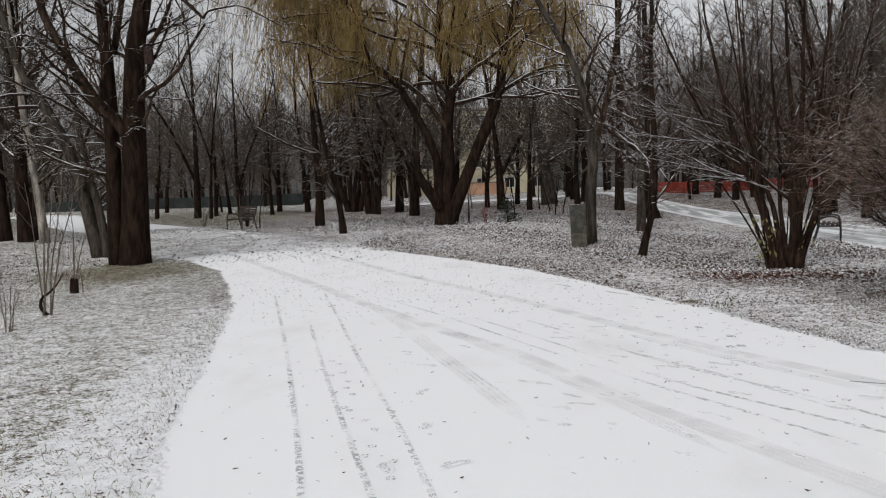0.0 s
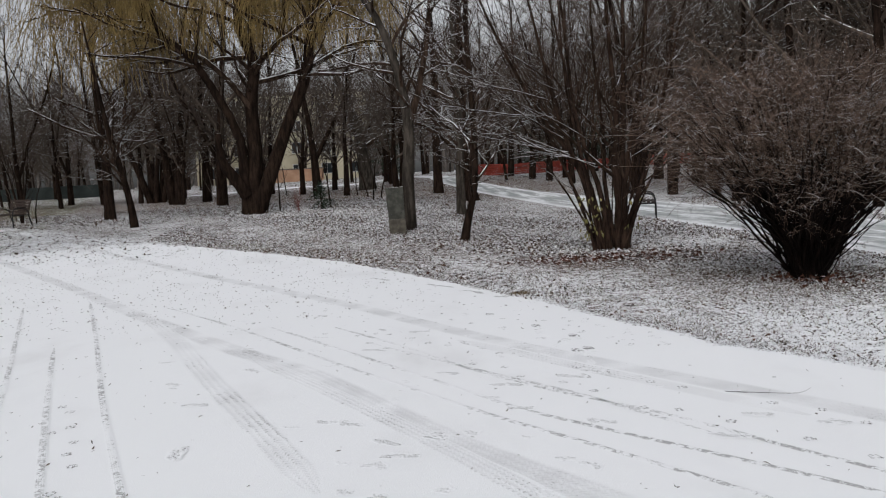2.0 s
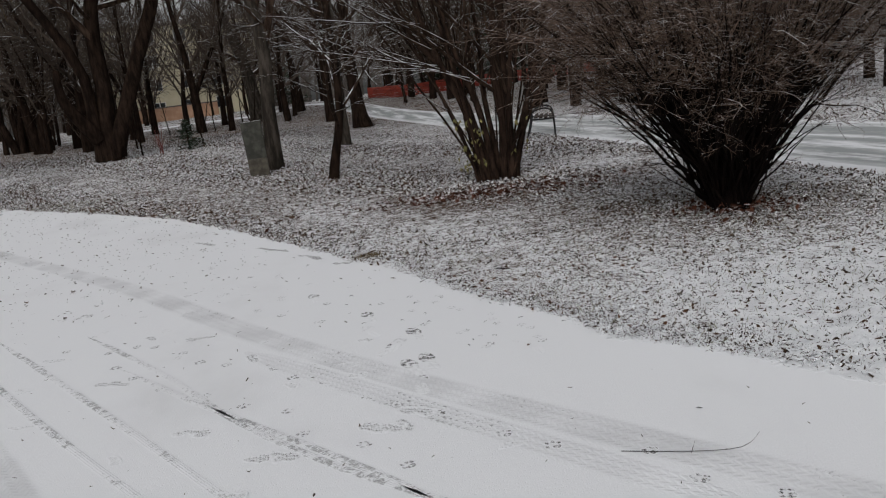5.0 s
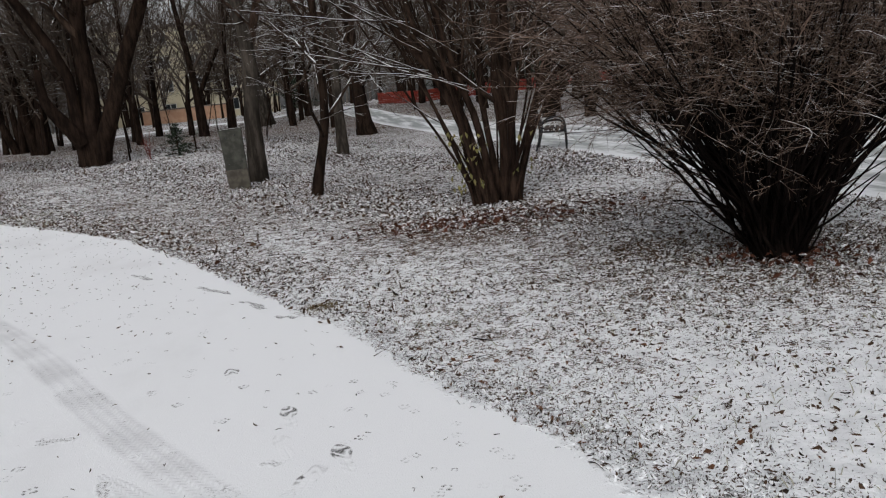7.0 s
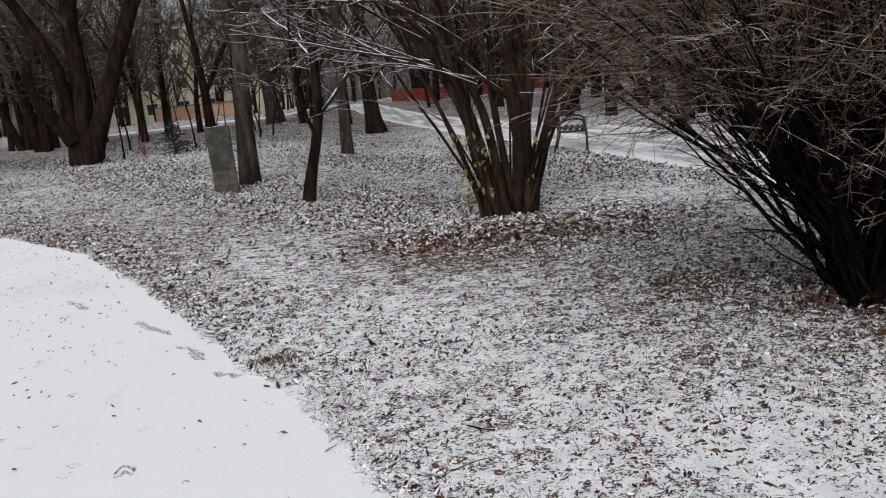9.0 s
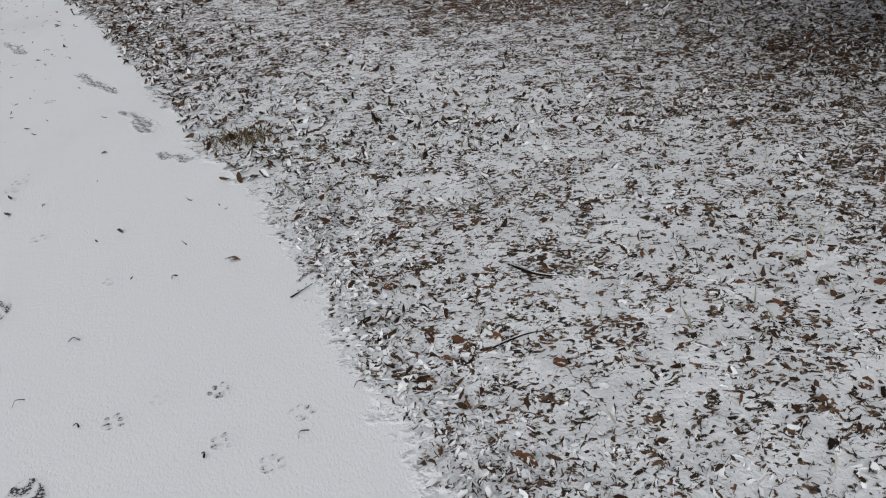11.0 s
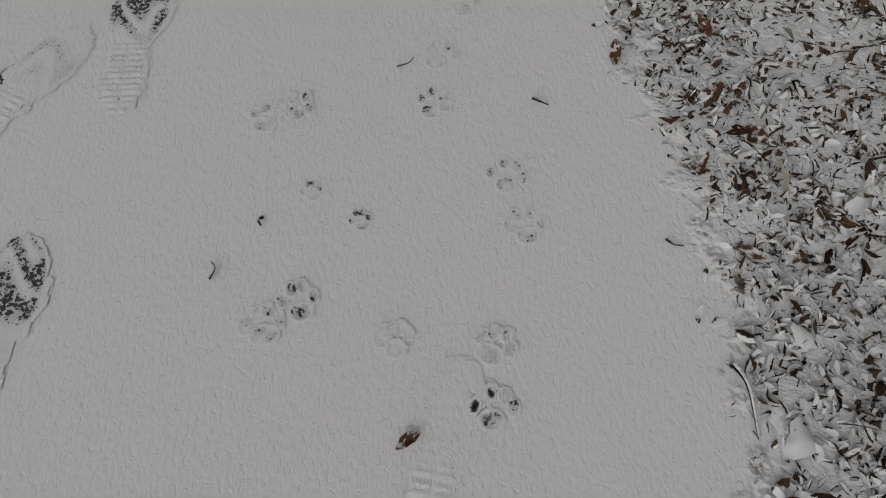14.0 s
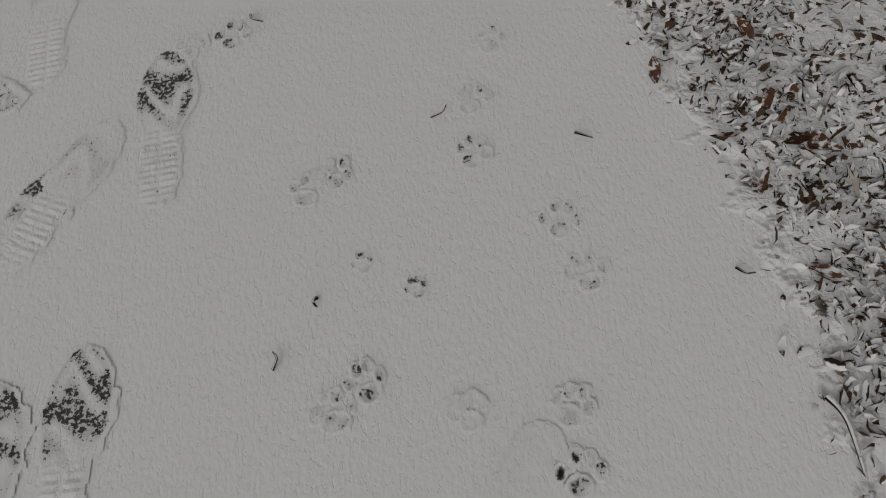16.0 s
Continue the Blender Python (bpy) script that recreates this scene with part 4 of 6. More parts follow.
def background_trees():
    rg = random.Random(31)
    base = []
    for k in range(6):
        h, r = [(13, 0.14), (11, 0.09), (15, 0.19), (9.5, 0.08), (12, 0.12), (14, 0.16)][k]
        tr, l1, l2 = wood_tree(h, r, 40 + k, (0, 1, 2, 0, 1, 2)[k])
        base.append(finish_tree("tree", -36 + 3.2 * k, 55 + 3.1 * ((k * 3) % 5), "bare dark park tree in the middle distance", tr, l1, l2, m_bark, m_twig_hazed, group="bare trees of the wood", sides=7))
    spots = [(-8.6, 48.1), (-5.5, 42.2), (-22.4, 53.1), (-19.9, 63.5), (-12.4, 63.2), (-11.7, 63.6), (-15.4, 69.4), (-5.6, 55.8), (-5.1, 62), (10.9, 53.2), (12.2, 63), (16, 62), (17.5, 41.5), (18.3, 41),
             (17, 35.7), (18.3, 71), (-20.3, 50.4), (-26.3, 55), (13.6, 47), (21, 50), (25, 44), (15.5, 29.5), (20.5, 30), (24, 36), (15, 54), (28, 56), (-31, 44), (-34, 52), (-38, 49), (-27, 38), (-25, 33),
             (-9.4, 50.5), (-8.0, 52), (-10.2, 55), (-4, 47.5), (-1.2, 51), (0.6, 47), (3.6, 51), (-2.5, 57), (-0.5, 63), (3.8, 63), (4.2, 56.5), (-16.5, 60), (-18, 56), (-13.5, 58), (14.5, 38), (16, 45), (19.5, 36), (-22, 31), (-24, 28), (-28, 31),
             (14.5, 20.5), (16.5, 24), (14.2, 33.5), (18.5, 22), (21.5, 26.5), (18, 31.5), (23, 31), (14.8, 15.5), (19, 17), (17.2, 27.5), (20, 23.5), (15.6, 26.2), (-17.5, 27.5), (-20, 30.5), (-16.5, 31.5), (13.8, 27), (15, 31), (13.4, 36), (19.5, 27.5), (16.8, 33.2), (18, 25.5)]
    while len(spots) < 250:
        x, y = rg.uniform(-85, 75), 50 + 62 * rg.random() ** 0.8
        if abs(x) > y * 0.72 + 8 or (6 < x < 11.5 and y < 68) or (-19 < x < -9 and y < 58):
            continue
        if -17 + 0.05 * y < x < 1.5 and 56 < y < 111 and rg.random() < 0.3:
            continue
        if x < -13 and y < 92 and rg.random() < 0.75:
            continue
        if outline_near(x, y) < 1.2:
            continue
        if any(math.hypot(x - a, y - b) < 2.0 for a, b in spots):
            continue
        spots.append((x, y))
    while len(spots) < 300:
        x, y = rg.uniform(12, 56), rg.uniform(36, 88)
        if x < y * 0.72 + 8 and outline_near(x, y) > 1.2 and all(math.hypot(x - a, y - b) > 1.8 for a, b in spots):
            spots.append((x, y))
    for x, y in spots:
        s = rg.uniform(0.85, 1.2)
        t = copy_thing(rg.choice(base), Matrix())
        t.matrix_basis = pose(x, y, tz(x, y), rg.uniform(-3, 3), rg.uniform(-3, 3), rg.uniform(0, 360)) @ Matrix.Diagonal((s, s, s * rg.uniform(0.9, 1.15), 1))
    # the wood behind them, too dense to count
    trunks, fine = [], []
    for k in range(560):
        y = rg.uniform(126, 200)
        x = rg.uniform(-0.95, 0.85) * y
        h = rg.uniform(11, 21)
        z = tz(x, y)
        t = limb(rg, (x, y, z - 0.2), (rg.gauss(0, 0.08), 0, 1), h, rg.uniform(0.15, 0.35), 0.03, 5, 0.05, 0.05)
        trunks.append(t)
        l1 = sprout(rg, t, 12, 0.08, 1.0, 42, 0.42, 4, 0.12, 0.06, 0.5, 0.04)
        trunks += l1
        for b in l1:
            fine += sprout(rg, b, 10, 0.1, 1.0, 45, 0.6, 2, 0.12, 0.02, 0.5, 0.03)
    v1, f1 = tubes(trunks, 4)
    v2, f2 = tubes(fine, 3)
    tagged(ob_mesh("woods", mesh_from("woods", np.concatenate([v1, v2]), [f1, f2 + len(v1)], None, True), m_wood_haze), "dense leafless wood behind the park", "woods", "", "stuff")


def trunk_clump(x, y, stems, r, spread, seed, label):
    """Several dark trunks fanning from one foot."""
    rg = random.Random(seed)
    tr = []
    for k in range(stems):
        side = (k + 0.5) / stems * 2 - 1
        p, rr = limb(rg, (side * r * stems * 0.42, rg.uniform(-0.3, 0.3), 0), (side * spread, rg.uniform(-0.15, 0.15), 1), rg.uniform(9, 13), r * rg.uniform(0.75, 1.1), 0.04, 9, 0.05, 0.05)
        tr.append((p, flare(rr, 1.35, 2)))
    l1, l2 = [], []
    for t in tr:
        l1 += sprout(rg, t, 12, 0.22, 1.0, 45, 0.38, 6, 0.12, 0.04, 0.5, 0.014)
    for b in l1:
        l2 += sprout(rg, b, 5, 0.12, 1.0, 45, 0.5, 4, 0.13, 0.02, 0.55, 0.009)
    finish_tree("tree", x, y, label, tr, l1, l2, m_bark, m_twig_hazed)


def outline_near(x, y):
    px, py = np.array([[x]]), np.array([[y]])
    return min(float(outline_distance(px, py, p)[0, 0]) for p in (MAIN_PATH, SIDE_PATH, CROSS_PATH))


def conifer(x, y, h, w, seed, label):
    rg = random.Random(seed)
    e = thing("conifer_tree", x, y, tz(x, y), label, "tree")
    tube_ob("trunk", [limb(rg, (0, 0, -0.1), (0, 0, 1), h, 0.018 * h + 0.02, 0.01, 8, 0.02, 0.1)], 7, m_bark, e)
    boughs, vs, fs = [], [], []
    for k in range(int(34 + h * 9)):
        f = (k + rg.random()) / (34 + h * 9)
        z = h * (0.06 + 0.92 * f)
        a = rg.random() * 2 * math.pi
        ln = w * (1 - f) ** 0.8 * rg.uniform(0.7, 1.1) + 0.06 * w
        boughs.append(limb(rg, (0, 0, z), (math.cos(a), math.sin(a), 0.15), ln, 0.012 + 0.004 * h * 0.2, 0.004, 5, 0.06, -0.06))
    for p, r in boughs:
        for j in range(26):
            t = 0.1 + 0.9 * rg.random()
            i = min(int(t * 4), 3)
            q = p[i] + (p[i + 1] - p[i]) * (t * 4 - i)
            s = w * rg.uniform(0.09, 0.2) + 0.03
            d = np.array([rg.gauss(0, 1), rg.gauss(0, 1), rg.gauss(0, 0.6)])
            d /= np.linalg.norm(d)
            o = np.cross(d, np.array([rg.gauss(0, 1), rg.gauss(0, 1), rg.gauss(0, 1)]))
            o /= np.linalg.norm(o) + 1e-9
            b = len(vs)
            vs += [q - o * s * 0.12, q + o * s * 0.12, q + d * s]
            fs.append((b, b + 1, b + 2))
    tube_ob("boughs", boughs, 3, m_bark, e)
    ob_mesh("needles", mesh_from("needles", np.array(vs), [np.array(fs)]), m_needle, e, "dark green needles")


def saplings():
    rg = random.Random(51)

    def sapling(x, y, stems, h, label, bend=0.1, r=0.012, m=m_sapling):
        e = thing("sapling", x, y, tz(x, y), label, "sapling")
        st, tw = [], []
        for k in range(stems):
            s = limb(rg, (rg.gauss(0, 0.03), rg.gauss(0, 0.03), -0.05), (rg.gauss(0, bend), rg.gauss(0, bend), 1), h * rg.uniform(0.6, 1.0), r, r * 0.35, 9, 0.06, 0.04)
            st.append(s)
            tw += sprout(rg, s, 5, 0.3, 1.0, 35, 0.3, 4, 0.1, 0.06, 0.6, 0.003)
        for s in st:
            tube_ob("stem", [s], 5, m, e)
        tagged(tube_ob("twig_spray", tw, 3, m, e), kind="stuff")
        return e

    sapling(-5.85, 9.2, 5, 1.0, "low frosted sapling shoots on the lawn", 0.12, 0.008)
    e = sapling(-6.25, 10.65, 5, 2.9, "thin sapling stems with a twisted foot", 0.05, 0.014)
    hook = curve_through([(0.0, 0, 0.02), (-0.1, 0, 0.12), (-0.08, 0, 0.27), (0.06, 0, 0.36), (0.2, 0, 0.5), (0.3, -0.02, 0.64)], [0.03, 0.026, 0.022, 0.016, 0.01, 0.005], 12)
    tube_ob("twisted_foot", [hook], 6, m_bark, e)
    e = sapling(-7.55, 13.5, 2, 1.9, "thin sapling growing from a short stump", 0.05, 0.016)
    tube_ob("stump", [(np.array([(0, 0, -0.05), (0, 0, 0.1), (0.01, 0, 0.28)]), np.array([0.085, 0.08, 0.075]))], 9, m_bark, e)
    sapling(-7.3, 13.3, 1, 1.2, "thin leaning sapling on the lawn", 0.2, 0.012)
    sapling(-10.25, 31.3, 1, 2.4, "thin young tree near the bench", 0.03, 0.03, m_bark)
    sapling(-11.6, 33.5, 7, 3.6, "multi-stemmed young shrub behind the bench", 0.2, 0.03, m_bark)
    sapling(-14.6, 36, 8, 1.3, "low frosted shrub on the lawn", 0.25, 0.014)
    sapling(-13.2, 37, 2, 1.7, "thin staked sapling on the lawn", 0.04, 0.02)
    sapling(-0.85, 29.8, 5, 1.0, "reddish sapling at the foot of the willow", 0.15, 0.014, m_post)
    sapling(-1.55, 30.6, 1, 2.6, "thin young tree near the willow", 0.04, 0.03, m_bark)
    sapling(0.1, 33.0, 1, 2.9, "thin young tree near the willow", 0.04, 0.035, m_bark)
    sapling(-6.8, 49, 9, 2.3, "frosted brown shrub under the trees", 0.3, 0.02)
    for k in range(9):
        sapling(rg.uniform(-4, 3), rg.uniform(36, 56), 1, rg.uniform(2.6, 4.2), "thin young tree in the park", 0.06, 0.04, m_bark)
    conifer(-0.05, 30.0, 0.95, 0.6, 61, "small dark young pine on the lawn")
    for k, (x, y, h, w) in enumerate([(4.2, 78, 7, 2.3), (22, 72, 9, 3.2), (26, 76, 10, 3.4), (18.5, 78, 8, 3), (30, 70, 9, 3.2), (34, 60, 8, 3.2), (33, 52, 7, 2.8)]):
        conifer(x, y, h, w, 70 + k, "dark green conifer at the edge of the park")


big_left_tree()
willow()
slender_trees()
multi_stem_shrub()
round_bush()
saplings()
background_trees()
trunk_clump(-12.2, 57, 5, 0.2, 0.45, 401, "clump of thick dark trunks fanning from one foot")
trunk_clump(-9.4, 50, 2, 0.3, 0.16, 402, "three thick dark trunks standing close together")

# ---------------------------------------------------------------- things in the park
def bench(x, y, rz, label, slats_back=5):
    """A park bench: iron frames with bowed arms, wooden slats."""
    e = thing("bench", x, y, tz(x, y), label, "bench", "park benches", rz)
    L = 1.5
    for k in range(4):
        part("seat_slat", box_bm(L, 0.085, 0.032, pose(0, -0.20 + 0.115 * k, 0.44 + 0.008 * k), 0.006), m_slat, e)
    for k in range(slats_back):
        part("back_slat", box_bm(L, 0.026, 0.075, pose(0, 0.27 + 0.028 * k, 0.53 + 0.092 * k, -14), 0.006), m_slat, e)
    for sx in (-L / 2 + 0.06, L / 2 - 0.06):
        arm = curve_through([(sx, -0.27, 0.0), (sx, -0.26, 0.42), (sx, -0.2, 0.62), (sx, 0.0, 0.66), (sx, 0.2, 0.6), (sx, 0.27, 0.5)], [0.022] * 6, 14)
        back = curve_through([(sx, 0.38, 0.0), (sx, 0.27, 0.42), (sx, 0.33, 0.7), (sx, 0.42, 0.95)], [0.022] * 4, 9)
        rail = curve_through([(sx, -0.25, 0.41), (sx, 0.0, 0.41), (sx, 0.27, 0.42)], [0.02] * 3, 5)
        tube_ob("side_frame", [arm, back, rail], 8, m_iron, e, "black iron side frame with a bowed arm")


bench(-10.75, 30.55, -44, "dark wooden slat bench with bowed iron arms on the snowy lawn")
bench(8.91, 22.25, 70, "dark wooden slat bench with iron arms beside the side path")


def slab():
    x, y = 2.13, 20.25
    e = thing("slab", x, y, tz(x, y), "weathered grey upright slab standing before a leaning tree", "slab", "", -8)
    bm = box_bm(0.41, 0.07, 0.75, pose(0, 0, 0.73), 0.012)
    for v in bm.verts:
        v.co.x += 0.0 if v.co.z > 0.6 else 0.01 * (1 if v.co.x < 0 else -1)
    part("upper_panel", bm, m_slab, e)
    part("lower_panel", box_bm(0.395, 0.075, 0.40, pose(0.0, 0, 0.155), 0.012), m_slab_low, e, "bare pale grey-brown foot of the slab")
    for k, (px, pz) in enumerate([(-0.1, 0.95), (0.13, 0.5), (-0.12, 0.46), (0.08, 0.98)]):
        bm = bmesh.new()
        bmesh.ops.create_cone(bm, cap_ends=True, segments=8, radius1=0.014, radius2=0.012, depth=0.012, matrix=pose(px, -0.04, pz, 90))
        part("bolt", bm, m_iron, e)
    e.rotation_euler.y = radians(-2)


slab()


def nesting_box():
    e = thing("nesting_box", -8.1, 18.15, 4.98, "dark red wooden nesting box on a tree trunk", "nesting box", "", 12)
    part("box_body", box_bm(0.19, 0.17, 0.40, pose(0, 0, 0.2), 0.006), m_box, e)
    part("box_roof", box_bm(0.23, 0.24, 0.025, pose(0, -0.02, 0.425, -10), 0.005), m_box, e, "snowy slanted roof")
    # black disc on the closed front, its colour standing in for the hole's shade
    bm = bmesh.new()
    bmesh.ops.create_cone(bm, cap_ends=True, segments=16, radius1=0.018, radius2=0.018, depth=0.012, matrix=pose(0, -0.087, 0.29, 90))
    part("entrance_hole_disc", bm, m_iron, e)
    part("hanging_board", box_bm(0.05, 0.06, 0.55, pose(-0.06, 0.10, 0.22), 0.004), m_box, e)


nesting_box()


def net_fence(points, h):
    """Plastic barrier netting on posts."""
    e = thing("fence", points[0][0], points[0][1], tz(*points[0]), "orange-red plastic barrier netting on posts across the snow", "fence")
    org = np.array([points[0][0], points[0][1], tz(*points[0])])
    rg = random.Random(77)
    for (ax, ay), (bx, by) in zip(points[:-1], points[1:]):
        n = max(2, int(math.hypot(bx - ax, by - ay) / 2.4))
        wires = []
        for k in range(n):
            p = np.array([ax + (bx - ax) * k / n, ay + (by - ay) * k / n])
            q = np.array([ax + (bx - ax) * (k + 1) / n, ay + (by - ay) * (k + 1) / n])
            zp, zq = tz(*p), tz(*q)
            post = np.array([(p[0], p[1], zp - 0.1), (p[0], p[1], zp + h + 0.1)]) - org
            tube_ob("post", [(post, np.array([0.035, 0.03]))], 6, m_post, e)
            strips = []
            rows = 8
            for j in range(rows):
                f = 0.12 + 0.88 * j / (rows - 1)
                sag = rg.uniform(-0.07, 0.02)
                mid = (p + q) / 2
                strips.append((np.array([(p[0], p[1], zp + h * f), (mid[0], mid[1], (zp + zq) / 2 + h * f + sag), (q[0], q[1], zq + h * f)]) - org, np.array([0.045, 0.045, 0.045])))
            for j in range(15):
                f = (j + 0.5) / 15
                c = p + (q - p) * f
                strips.append((np.array([(c[0], c[1], tz(*c) + 0.12 * h), (c[0], c[1], tz(*c) + h)]) - org, np.array([0.03, 0.03])))
            tube_ob("net_panel", strips, 4, m_net, e)


net_fence([(10.3, 66.5), (12.2, 62.5), (17, 63.5), (25, 65.5), (36, 66)], 0.82)


def building(x0, x1, y, depth, floors, fh, base, mat, label, bays, low_mat=None, low_h=0.0, rz=0.0):
    """A plain block of flats with rows of windows set into its front."""
    w = x1 - x0
    e = thing("apartment_building", (x0 + x1) / 2, y, base, label, "building", "", rz)
    h = floors * fh
    if low_mat:
        part("plinth", box_bm(w + 0.1, depth + 0.1, low_h, pose(0, depth / 2, low_h / 2)), low_mat, e, "coloured ground-floor band")
    ww, wh = 1.5, 1.5
    for f in range(floors):
        z0 = f * fh + 0.9
        lo = low_h if f == 0 else f * fh
        part("wall", box_bm(w, depth, max(0.05, z0 - lo), pose(0, depth / 2, (z0 + lo) / 2)), mat, e)
        part("wall", box_bm(w, depth, (f + 1) * fh - z0 - wh, pose(0, depth / 2, ((f + 1) * fh + z0 + wh) / 2)), mat, e)
        step = w / bays
        for b in range(bays + 1):
            pw = step - ww if 0 < b < bays else (step - ww) / 2
            cx = -w / 2 + b * step + (0 if 0 < b < bays else (pw / 2 if b == 0 else -pw / 2))
            part("wall", box_bm(pw, depth, wh, pose(cx, depth / 2, z0 + wh / 2)), mat, e)
        for b in range(bays):
            cx = -w / 2 + (b + 0.5) * step
            win = part("window", box_bm(ww, 0.06, wh, pose(cx, 0.22, z0 + wh / 2)), m_window, e)
            fr = box_bm(0.08, 0.08, wh, pose(cx, 0.17, z0 + wh / 2))
            for sx, sz, px, pz in ((0.09, wh, -ww / 2 + 0.045, 0), (0.09, wh, ww / 2 - 0.045, 0), (ww, 0.09, 0, wh / 2 - 0.045), (ww, 0.09, 0, -wh / 2 + 0.045)):
                box_bm(sx, 0.08, sz, pose(cx + px, 0.17, z0 + wh / 2 + pz), 0, fr)
            part("frame", fr, m_frame, win, "white window frame")
    part("roof", box_bm(w + 0.6, depth + 0.6, 0.35, pose(0, depth / 2, h + 0.17)), m_roof, e)


building(-20, 3, 112, 12, 4, 2.9, 1.1, m_wall_yellow, "pale yellow block of flats behind the bare trees", 6)
building(34, 64, 92, 12, 4, 2.9, 1.2, m_wall_beige, "beige block of flats behind the bare trees", 8, m_wall_orange, 1.2, -24)


def low_wall():
    e = thing("garden_wall", -7.5, 101, tz(-7.5, 101), "low orange rendered wall with a pale coping", "wall", "", -4)
    part("wall_body", box_bm(9.4, 0.4, 1.5, pose(0, 0, 0.72), 0.02), m_wall_orange, e)
    part("coping", box_bm(9.6, 0.6, 0.14, pose(0, 0, 1.54), 0.02), m_roof, e, "snowy coping")


low_wall()


def far_board():
    e = thing("sports_fence", -30, 82, tz(-30, 82), "long teal-green board fence at the far edge of the field", "fence", "", -8)
    for k in range(9):
        part("panel", box_bm(3.9, 0.08, 1.2, pose(-27 + 4 * k, 0, 0.6), 0.01), m_hedge, e)
        part("post", box_bm(0.1, 0.14, 1.4, pose(-29 + 4 * k, 0, 0.65), 0.01), m_iron, e)


far_board()


# ---------------------------------------------------------------- marks in the snow
def strip(name, pts, width, mat, label, lift, category="tyre track"):
    """A wheel track laid along a line on the snow."""
    p, _ = curve_through([(a, b, 0) for a, b in pts], [1] * len(pts), 14 * len(pts))
    d = np.gradient(p[:, :2], axis=0)
    d /= np.linalg.norm(d, axis=1, keepdims=True)
    side = np.stack([-d[:, 1], d[:, 0]], axis=1)
    across = np.linspace(-0.5, 0.5, 7)
    rel = np.array([0, 0.4, 1.0, 1.0, 1.0, 0.4, 0]) * 0.004
    run = np.concatenate([[0], np.cumsum(np.linalg.norm(np.diff(p[:, :2], axis=0), axis=1))])
    verts, uv = [], []
    for k in range(len(p)):
        for a, r in zip(across, rel):
            # narrower and sinking into the snow at both ends and along the edges
            fade = smooth(min(run[k], run[-1] - run[k]), 0.0, min(0.6, run[-1] * 0.3))
            q = p[k, :2] + side[k] * a * width * (0.35 + 0.65 * fade)
            verts.append((q[0], q[1], tz(*q) + lift * 0.2 + 0.0012 - 0.0016 * (1 - r / 0.004) - 0.003 * (1 - fade)))
            uv.append((run[k], a + 0.5))
    idx = np.arange(len(verts)).reshape(len(p), 7)
    quads = np.stack([idx[:-1, :-1], idx[:-1, 1:], idx[1:, 1:], idx[1:, :-1]], axis=-1).reshape(-1, 4)
    quads = quads[:, ::-1]
    me = mesh_from(name, verts, [quads], None, True)
    layer = me.uv_layers.new(name="UVMap")
    layer.data.foreach_set("uv", np.array(uv, dtype=np.float32)[quads.ravel()].ravel())
    return tagged(ob_mesh(name, me, mat), label, category, "wheel tracks in the snow")


def tracks():
    car = "grey car tyre track pressed into the path's snow"
    strip("tyre_track", [(-8.5, 22.5), (-4.0, 15.6), (-1.64, 11.52), (0.0, 8.8), (0.76, 7.65), (1.67, 5.8), (2.33, 4.7), (3.4, 2.9), (5.2, 0.0), (8.0, -4.5)], 0.30, m_track, car, 0.004)
    strip("tyre_track", [(-6.5, 23), (-2.8, 17.4), (0.32, 12.24), (1.2, 10.7), (2.0, 9.1), (2.84, 7.6), (3.6, 6.42), (4.4, 5.2), (5.8, 3), (7.6, 0.1), (10.4, -4.4)], 0.30, m_track, car, 0.004)
    soft = "faint tyre track with tread marks in the snow"
    strip("tyre_track", [(-1.4, 11.2), (-0.66, 9.44), (0.04, 7.54), (0.63, 6.04), (1.0, 5.0)], 0.26, m_track_faint, soft, 0.007)
    strip("tyre_track", [(0.17, 8.48), (1.14, 6.66), (1.67, 5.58), (2.2, 4.4)], 0.2, m_track_faint, soft, 0.010)
    strip("tyre_track", [(2.0, 8.6), (2.6, 7.6), (3.4, 6.3), (3.9, 5.5)], 0.22, m_track_faint, soft, 0.007)
    thin = "thin dotted bicycle wheel line across the snow"
    for pts in ([(-1.3, 11.8), (-0.23, 10.09), (1.0, 7.87), (1.72, 6.63), (2.06, 6.05), (2.45, 5.47), (3.2, 4.3)],
                [(0.2, 9.9), (1.07, 8.32), (1.82, 6.94), (2.2, 6.24), (2.59, 5.71), (2.95, 5.26), (3.7, 4.3)],
                [(0.9, 9.6), (1.6, 8.3), (2.04, 7.36), (2.48, 6.62), (2.92, 6.04), (3.24, 5.53), (3.47, 5.1), (4.1, 4.1)],
                [(1.3, 8.6), (1.84, 7.7), (2.37, 6.89), (2.68, 6.4), (2.83, 6.11), (3.2, 5.4)],
                [(-3.4, 12.65), (-2.4, 9.9), (-1.61, 7.69), (-0.72, 5.1), (-0.27, 3.73), (0.2, 2.2)],
                [(-1.9, 9.6), (-1.26, 7.68), (-0.48, 5.42), (0.12, 3.75), (0.6, 2.4)],
                [(-2.6, 12.9), (-1.63, 10.03), (-0.7, 7.2), (0.03, 5.11), (0.46, 3.76), (0.9, 2.4)]):
        strip("bicycle_track", pts, 0.06, m_track_thin, thin, 0.012, "bicycle track")


tracks()


